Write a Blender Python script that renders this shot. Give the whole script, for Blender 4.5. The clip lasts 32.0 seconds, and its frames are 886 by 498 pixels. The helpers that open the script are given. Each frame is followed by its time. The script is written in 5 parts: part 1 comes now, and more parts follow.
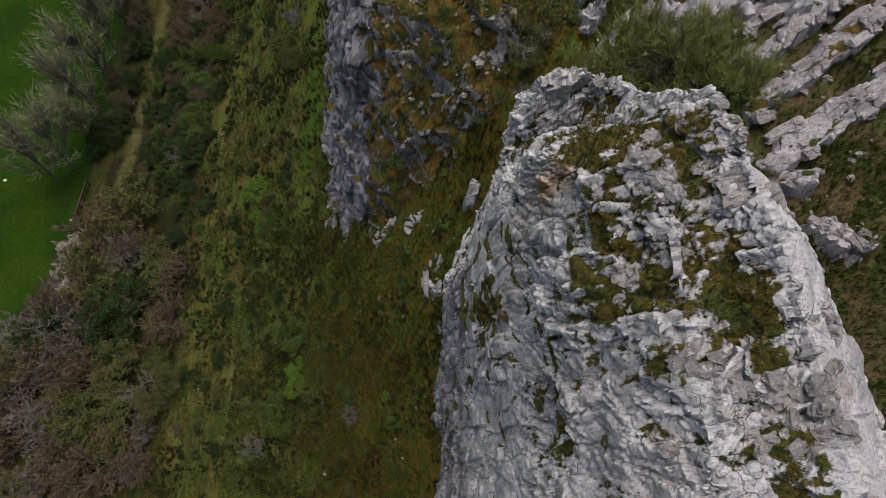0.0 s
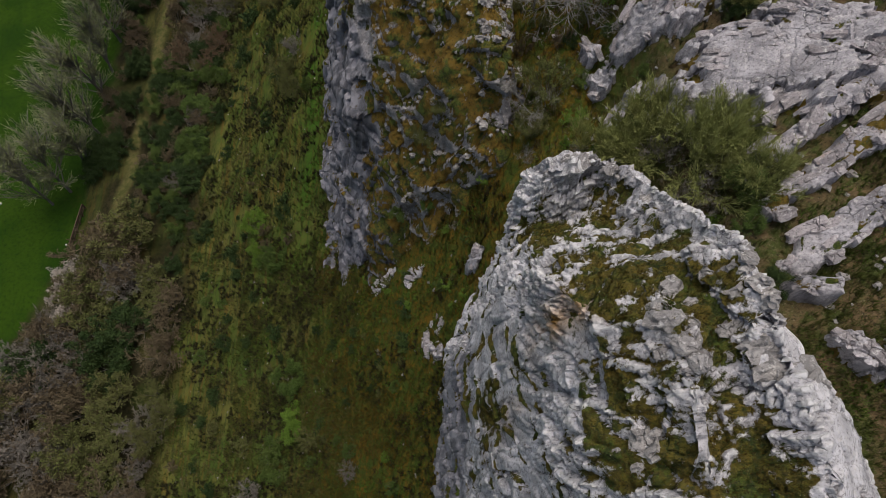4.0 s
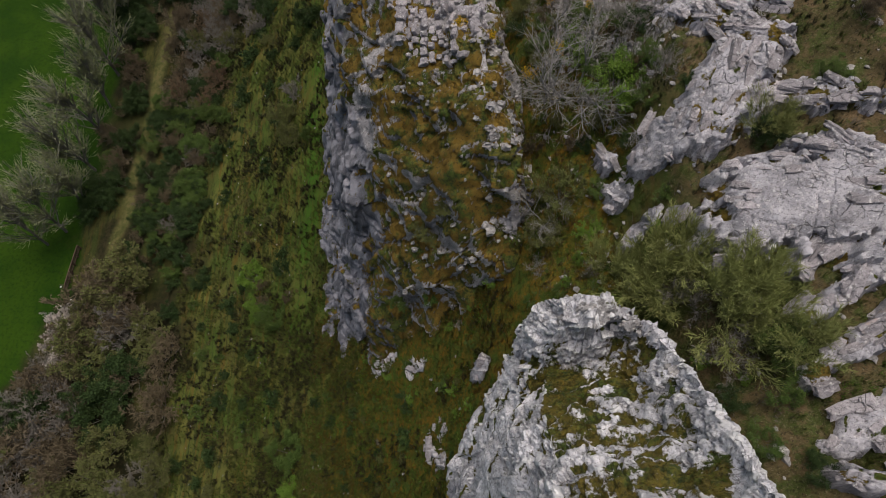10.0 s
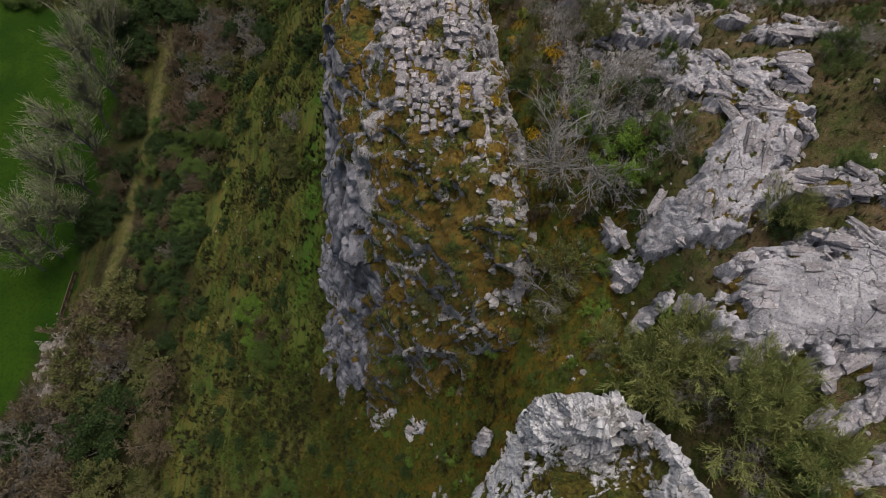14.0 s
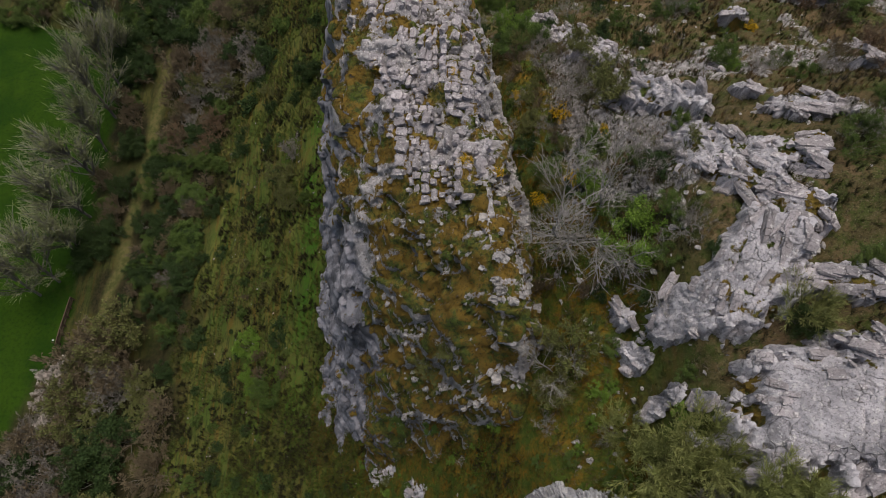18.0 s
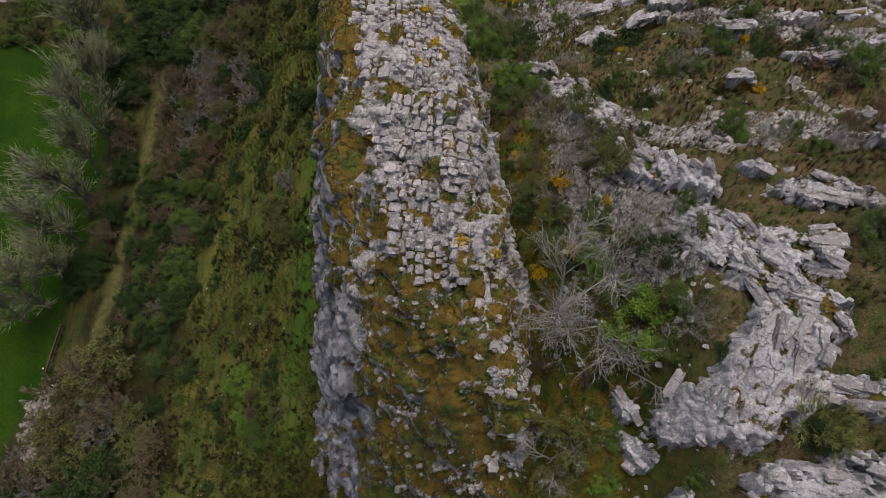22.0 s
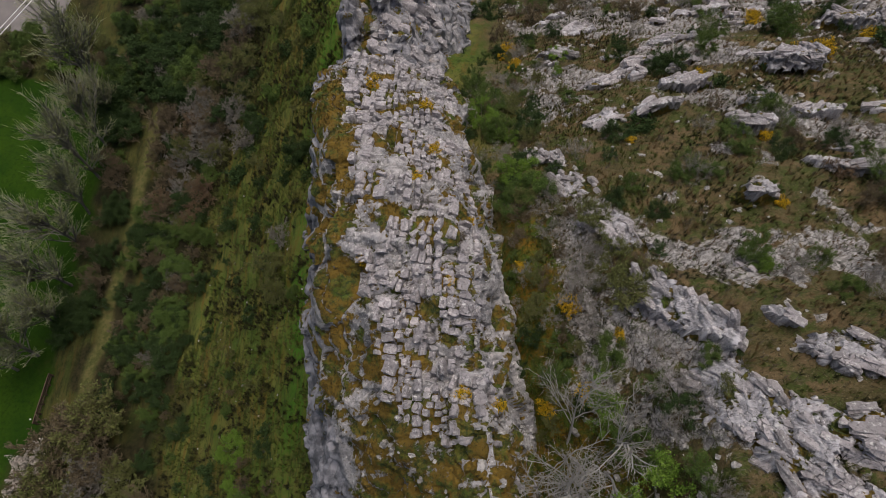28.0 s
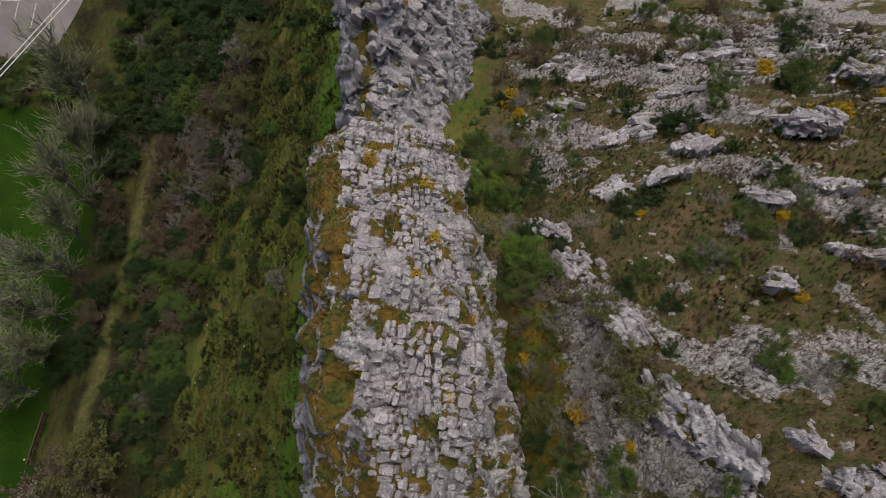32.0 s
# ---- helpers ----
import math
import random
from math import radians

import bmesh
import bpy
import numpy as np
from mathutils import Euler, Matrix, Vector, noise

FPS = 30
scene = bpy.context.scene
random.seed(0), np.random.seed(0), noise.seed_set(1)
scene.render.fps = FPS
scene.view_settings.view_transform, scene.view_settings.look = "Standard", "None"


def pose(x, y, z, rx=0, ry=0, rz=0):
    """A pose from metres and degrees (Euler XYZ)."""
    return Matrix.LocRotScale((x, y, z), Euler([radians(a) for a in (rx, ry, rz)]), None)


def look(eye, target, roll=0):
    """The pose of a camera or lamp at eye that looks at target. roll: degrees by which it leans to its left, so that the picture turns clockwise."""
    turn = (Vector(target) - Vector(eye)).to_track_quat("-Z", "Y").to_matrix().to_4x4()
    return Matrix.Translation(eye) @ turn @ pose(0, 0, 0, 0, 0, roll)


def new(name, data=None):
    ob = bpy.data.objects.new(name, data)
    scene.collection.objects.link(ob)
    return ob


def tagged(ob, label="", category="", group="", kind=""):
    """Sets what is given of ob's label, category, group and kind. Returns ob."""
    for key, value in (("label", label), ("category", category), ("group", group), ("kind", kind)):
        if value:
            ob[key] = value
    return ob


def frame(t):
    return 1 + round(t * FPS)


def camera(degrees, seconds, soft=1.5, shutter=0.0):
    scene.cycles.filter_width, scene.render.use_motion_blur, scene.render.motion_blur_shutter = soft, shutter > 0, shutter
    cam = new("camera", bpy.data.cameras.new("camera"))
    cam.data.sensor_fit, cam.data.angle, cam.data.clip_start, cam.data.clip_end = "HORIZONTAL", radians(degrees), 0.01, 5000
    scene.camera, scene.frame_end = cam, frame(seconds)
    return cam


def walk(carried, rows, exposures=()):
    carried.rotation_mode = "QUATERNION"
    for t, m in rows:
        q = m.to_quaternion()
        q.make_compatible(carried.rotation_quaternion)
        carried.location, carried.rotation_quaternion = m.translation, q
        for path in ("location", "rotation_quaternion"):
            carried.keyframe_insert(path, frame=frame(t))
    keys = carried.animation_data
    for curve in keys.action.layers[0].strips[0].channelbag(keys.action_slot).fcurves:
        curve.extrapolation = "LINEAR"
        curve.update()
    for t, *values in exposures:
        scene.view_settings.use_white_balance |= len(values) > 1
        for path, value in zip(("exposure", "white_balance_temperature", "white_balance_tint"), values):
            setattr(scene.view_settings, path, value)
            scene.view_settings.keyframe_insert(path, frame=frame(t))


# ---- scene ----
cam = camera(66.2, 32.0, soft=0.6)
METRES, EYE, TILT, LEAN, TURN = 30.0, 80.0, -69.0, 0.0, 0.0
ROWS = [
    (0.0, 0.0, 0.0, 0.0, -0.0, 0.0, -0.0),
    (0.5, 0.0002, 0.0051, 0.0122, 0.0, -0.0, -0.04),
    (1.0, 0.0001, 0.0101, 0.0254, -0.0, -0.01, -0.08),
    (1.5, -0.0001, 0.0151, 0.0395, -0.01, -0.03, -0.13),
    (2.0, -0.0004, 0.0205, 0.0539, 0.0, -0.03, -0.17),
    (2.5, -0.0009, 0.0257, 0.069, 0.01, -0.04, -0.21),
    (3.0, -0.0014, 0.0312, 0.0842, -0.0, -0.03, -0.25),
    (3.5, -0.0019, 0.0368, 0.0995, 0.01, -0.03, -0.27),
    (5.5, -0.0033, 0.0596, 0.1586, 0.09, 0.05, -0.38),
    (6.0, -0.0035, 0.0655, 0.1734, 0.13, 0.06, -0.38),
    (6.5, -0.0036, 0.0716, 0.1883, 0.16, 0.07, -0.39),
    (7.0, -0.0034, 0.0781, 0.2029, 0.21, 0.09, -0.41),
    (7.5, -0.0034, 0.0845, 0.2177, 0.24, 0.09, -0.42),
    (8.0, -0.0035, 0.0908, 0.2322, 0.24, 0.08, -0.45),
    (8.5, -0.0037, 0.0974, 0.2461, 0.24, 0.09, -0.48),
    (9.0, -0.004, 0.1033, 0.2603, 0.24, 0.1, -0.51),
    (9.5, -0.0047, 0.1087, 0.2745, 0.26, 0.12, -0.54),
    (10.0, -0.0049, 0.114, 0.2885, 0.29, 0.13, -0.57),
    (10.5, -0.0053, 0.119, 0.3023, 0.31, 0.15, -0.61),
    (11.0, -0.0056, 0.1238, 0.3162, 0.31, 0.16, -0.63),
    (11.5, -0.0059, 0.1286, 0.3297, 0.32, 0.17, -0.66),
    (12.0, -0.0063, 0.1337, 0.3425, 0.32, 0.2, -0.7),
    (12.5, -0.0062, 0.1385, 0.356, 0.35, 0.19, -0.73),
    (13.0, -0.0064, 0.1431, 0.3692, 0.36, 0.22, -0.75),
    (13.5, -0.0062, 0.1478, 0.3823, 0.39, 0.24, -0.78),
    (14.0, -0.0065, 0.152, 0.3961, 0.4, 0.22, -0.78),
    (14.5, -0.0067, 0.1566, 0.4082, 0.41, 0.23, -0.79),
    (16.5, -0.0069, 0.1768, 0.4607, 0.52, 0.25, -0.9),
    (17.0, -0.0075, 0.1817, 0.4745, 0.51, 0.24, -0.88),
    (17.5, -0.0071, 0.1872, 0.4878, 0.54, 0.27, -0.94),
    (18.0, -0.007, 0.192, 0.5016, 0.55, 0.27, -0.98),
    (18.5, -0.0069, 0.1973, 0.5154, 0.54, 0.27, -0.99),
    (19.0, -0.0066, 0.2022, 0.5294, 0.53, 0.27, -1.02),
    (19.5, -0.0059, 0.2073, 0.5434, 0.53, 0.27, -1.04),
    (20.0, -0.0054, 0.2129, 0.5575, 0.52, 0.26, -1.05),
    (20.5, -0.005, 0.2186, 0.5717, 0.5, 0.26, -1.08),
    (21.0, -0.005, 0.2241, 0.586, 0.48, 0.25, -1.11),
    (21.5, -0.0047, 0.2293, 0.6, 0.44, 0.25, -1.14),
    (22.0, -0.0046, 0.2346, 0.6143, 0.42, 0.25, -1.19),
    (22.5, -0.0046, 0.2397, 0.6296, 0.41, 0.25, -1.22),
    (23.0, -0.0052, 0.2451, 0.6445, 0.37, 0.24, -1.24),
    (23.5, -0.0057, 0.2516, 0.6593, 0.33, 0.24, -1.23),
    (24.0, -0.0059, 0.258, 0.6743, 0.32, 0.25, -1.23),
    (24.5, -0.0062, 0.2642, 0.6893, 0.31, 0.25, -1.24),
    (25.0, -0.0066, 0.2702, 0.7045, 0.31, 0.25, -1.24),
    (25.5, -0.0069, 0.2763, 0.7204, 0.32, 0.23, -1.24),
    (27.5, -0.0093, 0.3027, 0.7822, 0.32, 0.29, -1.35),
    (28.0, -0.0092, 0.3091, 0.7982, 0.38, 0.28, -1.35),
    (28.5, -0.0106, 0.3154, 0.8138, 0.37, 0.29, -1.38),
    (29.0, -0.0109, 0.3218, 0.8296, 0.43, 0.31, -1.42),
    (29.5, -0.0109, 0.3277, 0.8459, 0.48, 0.31, -1.43),
    (30.0, -0.0112, 0.3336, 0.8628, 0.51, 0.3, -1.43),
    (30.5, -0.0107, 0.3399, 0.8796, 0.55, 0.3, -1.43),
    (31.0, -0.01, 0.3467, 0.8965, 0.58, 0.3, -1.43),
    (31.5, -0.0096, 0.3539, 0.9143, 0.62, 0.34, -1.42),
    (32.0, -0.0091, 0.361, 0.9319, 0.63, 0.46, -1.46),
]
walk(cam, [(t, pose(0, 0, EYE, TILT, LEAN, TURN) @ pose(METRES * x, METRES * y, METRES * z, 90 + pitch, roll, yaw)) for t, x, y, z, yaw, pitch, roll in ROWS], exposures=[(0.0, 0.25, 6850.0, 12.0), (6.0, 0.32, 6850.0, 12.0), (12.0, 0.36, 6850.0, 12.0), (22.0, 0.36, 6850.0, 12.0), (28.0, 0.27, 6850.0, 12.0), (32.0, 0.2, 6850.0, 12.0)])

# ---- sky and light: a bright overcast day ----
world = bpy.data.worlds.new("overcast_sky")
scene.world = world
world.use_nodes = True
wn = world.node_tree.nodes
sky = wn.new("ShaderNodeTexSky")
sky.sky_type, sky.sun_disc = "NISHITA", False
sky.sun_elevation, sky.sun_rotation = radians(77), radians(20)
sky.air_density, sky.dust_density, sky.ozone_density = 1.0, 4.0, 1.0
wn["Background"].inputs["Strength"].default_value = 0.078
world.node_tree.links.new(sky.outputs["Color"], wn["Background"].inputs["Color"])
sun = new("sun", bpy.data.lights.new("sun", "SUN"))
sun.data.energy, sun.data.angle, sun.data.color = 2.3, radians(48), (1.0, 0.96, 0.91)
sun.matrix_world = look((21 * math.sin(radians(20)), 21 * math.cos(radians(20)), 90), (0, 0, 0))
scene.view_settings.exposure = 0.2

# ---- vector noise ----
def hash3(i, j, k, seed=0):
    h = (i * 374761393 + j * 668265263 + k * 2147483647 + seed * 1274126177) & 0xFFFFFFFF
    h = ((h ^ (h >> 13)) * 1274126177) & 0xFFFFFFFF
    h = ((h ^ (h >> 15)) * 2246822519) & 0xFFFFFFFF
    return ((h ^ (h >> 16)) & 0xFFFFFF) / 16777216.0


def vnoise(x, y, z, seed=0):
    """Smooth noise, -1 to 1."""
    x, y, z = np.broadcast_arrays(np.atleast_1d(np.asarray(x, float)), np.atleast_1d(np.asarray(y, float)), np.atleast_1d(np.asarray(z, float)))
    xi, yi, zi = np.floor(x).astype(np.int64), np.floor(y).astype(np.int64), np.floor(z).astype(np.int64)
    fx, fy, fz = x - xi, y - yi, z - zi
    ux, uy, uz = [f * f * f * (f * (f * 6 - 15) + 10) for f in (fx, fy, fz)]
    out = np.zeros_like(x)
    for a in (0, 1):
        for b in (0, 1):
            for c in (0, 1):
                w = (ux if a else 1 - ux) * (uy if b else 1 - uy) * (uz if c else 1 - uz)
                out += w * hash3(xi + a, yi + b, zi + c, seed)
    return out * 2 - 1


def fbm(x, y, z, octaves=4, seed=0, gain=0.5):
    out, amp, f = 0.0, 1.0, 1.0
    for o in range(octaves):
        out = out + amp * vnoise(x * f + o * 17.3, y * f - o * 9.1, z * f + o * 4.7, seed + o)
        amp, f = amp * gain, f * 2.03
    return out


def cells(x, y, z, seed=0, jitter=0.9):
    """Cellular noise: distances to the nearest and the second point, a random number for each cell, and a tilted facet in each cell."""
    x, y, z = np.broadcast_arrays(np.atleast_1d(np.asarray(x, float)), np.atleast_1d(np.asarray(y, float)), np.atleast_1d(np.asarray(z, float)))
    xi, yi, zi = np.floor(x).astype(np.int64), np.floor(y).astype(np.int64), np.floor(z).astype(np.int64)
    d1, d2 = np.full(x.shape, 9.0), np.full(x.shape, 9.0)
    rnd, tilt = np.zeros(x.shape), np.zeros(x.shape)
    for a in (-1, 0, 1):
        for b in (-1, 0, 1):
            for c in (-1, 0, 1):
                i, j, k = xi + a, yi + b, zi + c
                h0, h1, h2 = hash3(i, j, k, seed), hash3(i, j, k, seed + 1), hash3(i, j, k, seed + 2)
                ox, oy, oz = x - (i + .5 + jitter * (h0 - .5)), y - (j + .5 + jitter * (h1 - .5)), z - (k + .5 + jitter * (h2 - .5))
                d = np.sqrt(ox * ox + oy * oy + oz * oz)
                near = d < d1
                d2 = np.where(near, d1, np.minimum(d2, d))
                rnd = np.where(near, np.mod(h0 * 7.31 + h1 * 3.7, 1.0), rnd)
                tilt = np.where(near, ox * (np.mod(h1 * 5.3, 1.0) - .5) + oy * (np.mod(h2 * 5.9, 1.0) - .5) + oz * (np.mod(h0 * 6.1, 1.0) - .5), tilt)
                d1 = np.where(near, d, d1)
    return d1, d2, rnd, tilt


def smooth(a, b, v):
    t = np.clip((v - a) / (b - a), 0, 1)
    return t * t * (3 - 2 * t)


def bedded(X, Y, Z, thick, length, strike, dip, seed, wide=0.06):
    """Tilted beds cut by joints into blocks. Returns the relief, the joints and a random number for each block."""
    c, s = math.cos(strike), math.sin(strike)
    a, b = X * c + Y * s, -X * s + Y * c
    k = thick * 3.5
    t = (b * math.cos(dip) + Z * math.sin(dip)) / thick + 0.6 * fbm(X / k, Y / k, Z / k, 3, seed + 1)
    layer = np.floor(t).astype(np.int64)
    f = t - layer
    h = hash3(layer, layer * 0 + 5, layer * 0, seed)
    k = length * 1.4
    u = a / length * (0.6 + 0.9 * h) + h * 9 + 0.45 * fbm(X / k, Y / k, Z / k, 3, seed + 2) + 0.12 * Z / length
    blk = np.floor(u).astype(np.int64)
    g = u - blk
    q, q2, q3 = hash3(layer, blk, layer * 0 + 1, seed), hash3(layer, blk, layer * 0 + 2, seed), hash3(layer, blk, layer * 0 + 3, seed)
    joint = np.maximum((1 - smooth(0, wide / thick, np.minimum(f, 1 - f))) * (0.35 + 0.65 * h), (1 - smooth(0, wide / length, np.minimum(g, 1 - g))) * q3)
    d = (q - 0.5) + 0.75 * (f - 0.5) + (g - 0.5) * (q2 - 0.5) * 1.1 - 0.8 * joint
    return d, joint, q


# ---- the lie of the land ----
def slope_left(x, y):
    """From the meadow in the valley up to the foot of the ridge."""
    return np.interp(x, [-400, -120, -47, -40, -33, -26, -18.5, -15, -10.7, -8, -5, -1.4, 1.8, 5, 9, 40],
                     [-3, -1, 0, 1.6, 4.0, 8.8, 16.6, 20.0, 25.0, 28.5, 33.5, 41.0, 47.0, 52.5, 58, 75])


def hill_right(x, y):
    """The hillside on the other side of the ridge, which falls away along the flight."""
    base = np.interp(y, [-400, -30, 5, 12, 20, 27, 34, 40, 48, 55, 62, 70, 80, 120, 400],
                     [40, 51, 53, 53, 51.5, 52, 51.4, 48.8, 43.4, 38.3, 32.5, 26.5, 19.5, 6, 2])
    tilt = np.interp(x, [-10, 4.5, 8, 16, 30, 60, 200], [0, 0, 1.6, 3.4, 6.5, 11, 14]) * np.interp(y, [60, 110], [1, 0.3])
    knoll = np.interp(x, [6.9, 9.0, 16, 60], [0, 3.2, 5.2, 5.2]) * (1 - smooth(27, 38, y))
    return base + tilt + knoll


def land(x, y, rough=True):
    a, b = slope_left(x, y), hill_right(x, y)
    k = 2.0
    h = np.clip(0.5 + 0.5 * (b - a) / k, 0, 1)
    z = b * (1 - h) + a * h - k * h * (1 - h)
    if rough:
        hilly = smooth(-46, -30, x)
        z = z + hilly * (0.5 * fbm(x / 7, y / 9, 0.3, 3, 5) + 0.13 * fbm(x / 1.1, y / 1.4, 1.7, 3, 9)) + (1 - hilly) * 0.12 * fbm(x / 6, y / 6, 0.1, 2, 3)
    return z

# ---- materials ----
class Nodes:
    """A small helper to write node materials."""

    def __init__(self, name, rough=0.9, spec=0.25):
        self.mat = bpy.data.materials.new(name)
        self.mat.use_nodes = True
        self.t = self.mat.node_tree
        self.bsdf = self.t.nodes["Principled BSDF"]
        self.bsdf.inputs["Roughness"].default_value = rough
        self.bsdf.inputs["Specular IOR Level"].default_value = spec
        self.coord = self.t.nodes.new("ShaderNodeNewGeometry").outputs["Position"]

    def put(self, value, socket):
        if isinstance(value, (int, float)):
            socket.default_value = value
        elif isinstance(value, tuple):
            socket.default_value = (*value, 1.0) if len(value) == 3 and socket.type == "RGBA" else value
        else:
            self.t.links.new(value, socket)

    def noise(self, scale, detail=4.0, rough=0.55, stretch=(1, 1, 1), shift=0.0, distort=0.0):
        m = self.t.nodes.new("ShaderNodeMapping")
        m.inputs["Scale"].default_value = stretch
        m.inputs["Location"].default_value = (shift, shift * 1.7, -shift)
        self.t.links.new(self.coord, m.inputs["Vector"])
        n = self.t.nodes.new("ShaderNodeTexNoise")
        n.inputs["Scale"].default_value, n.inputs["Detail"].default_value = scale, detail
        n.inputs["Roughness"].default_value, n.inputs["Distortion"].default_value = rough, distort
        self.t.links.new(m.outputs["Vector"], n.inputs["Vector"])
        return n.outputs["Fac"]

    def crack(self, scale, stretch=(1, 1, 1), shift=0.0):
        m = self.t.nodes.new("ShaderNodeMapping")
        m.inputs["Scale"].default_value, m.inputs["Location"].default_value = stretch, (shift, shift, shift)
        wob = self.t.nodes.new("ShaderNodeTexNoise")
        wob.inputs["Scale"].default_value, wob.inputs["Detail"].default_value = scale * 1.6, 3.0
        self.t.links.new(self.coord, wob.inputs["Vector"])
        add = self.t.nodes.new("ShaderNodeVectorMath")
        add.operation = "MULTIPLY_ADD"
        self.t.links.new(wob.outputs["Color"], add.inputs[0])
        add.inputs[1].default_value = (0.5 / scale, 0.5 / scale, 0.5 / scale)
        self.t.links.new(self.coord, add.inputs[2])
        self.t.links.new(add.outputs[0], m.inputs["Vector"])
        n = self.t.nodes.new("ShaderNodeTexVoronoi")
        n.feature = "DISTANCE_TO_EDGE"
        n.inputs["Scale"].default_value = scale
        self.t.links.new(m.outputs["Vector"], n.inputs["Vector"])
        return n.outputs["Distance"]

    def step(self, value, lo, hi, a=0.0, b=1.0):
        n = self.t.nodes.new("ShaderNodeMapRange")
        n.interpolation_type = "SMOOTHSTEP"
        self.put(value, n.inputs["Value"])
        for key, v in (("From Min", lo), ("From Max", hi), ("To Min", a), ("To Max", b)):
            self.put(v, n.inputs[key])
        return n.outputs["Result"]

    def math(self, op, a, b=0.0):
        n = self.t.nodes.new("ShaderNodeMath")
        n.operation = op
        self.put(a, n.inputs[0]), self.put(b, n.inputs[1])
        return n.outputs[0]

    def mix(self, fac, a, b):
        n = self.t.nodes.new("ShaderNodeMix")
        n.data_type = "RGBA"
        self.put(fac, n.inputs[0]), self.put(a, n.inputs[6]), self.put(b, n.inputs[7])
        return n.outputs[2]

    def attr(self, name):
        n = self.t.nodes.new("ShaderNodeAttribute")
        n.attribute_name = name
        return n.outputs["Fac"]

    def random(self):
        return self.t.nodes.new("ShaderNodeObjectInfo").outputs["Random"]

    def island(self):
        return self.t.nodes.new("ShaderNodeNewGeometry").outputs["Random Per Island"]

    def bump(self, height, strength=0.5, distance=0.05):
        n = self.t.nodes.new("ShaderNodeBump")
        n.inputs["Strength"].default_value, n.inputs["Distance"].default_value = strength, distance
        self.put(height, n.inputs["Height"])
        self.t.links.new(n.outputs["Normal"], self.bsdf.inputs["Normal"])

    def done(self, colour):
        self.put(colour, self.bsdf.inputs["Base Color"])
        return self.mat


def turf(n, rust=0.5):
    """Colour of moss, grass and dead stalks, mixed at several scales."""
    green = n.mix(n.step(n.noise(0.9, 6, 0.65), 0.40, 0.60), (0.078, 0.120, 0.016), (0.160, 0.140, 0.022))
    green = n.mix(n.step(n.noise(6.0, 4, shift=3), 0.42, 0.62), green, (0.038, 0.062, 0.013))
    brown = n.mix(n.noise(3.0, 5, shift=7), (0.260, 0.155, 0.018), (0.135, 0.092, 0.018))
    out = n.mix(n.math("MULTIPLY", n.step(n.noise(1.1, 6, 0.65, shift=11), 0.43, 0.56), rust), green, brown)
    out = n.mix(n.step(n.noise(13.0, 6, 0.75, shift=5), 0.52, 0.68, 0, 0.6), out, (0.190, 0.155, 0.060))
    return n.mix(n.step(n.noise(6.5, 7, 0.78, shift=9), 0.52, 0.63, 0, 0.75), out, (0.026, 0.028, 0.010))


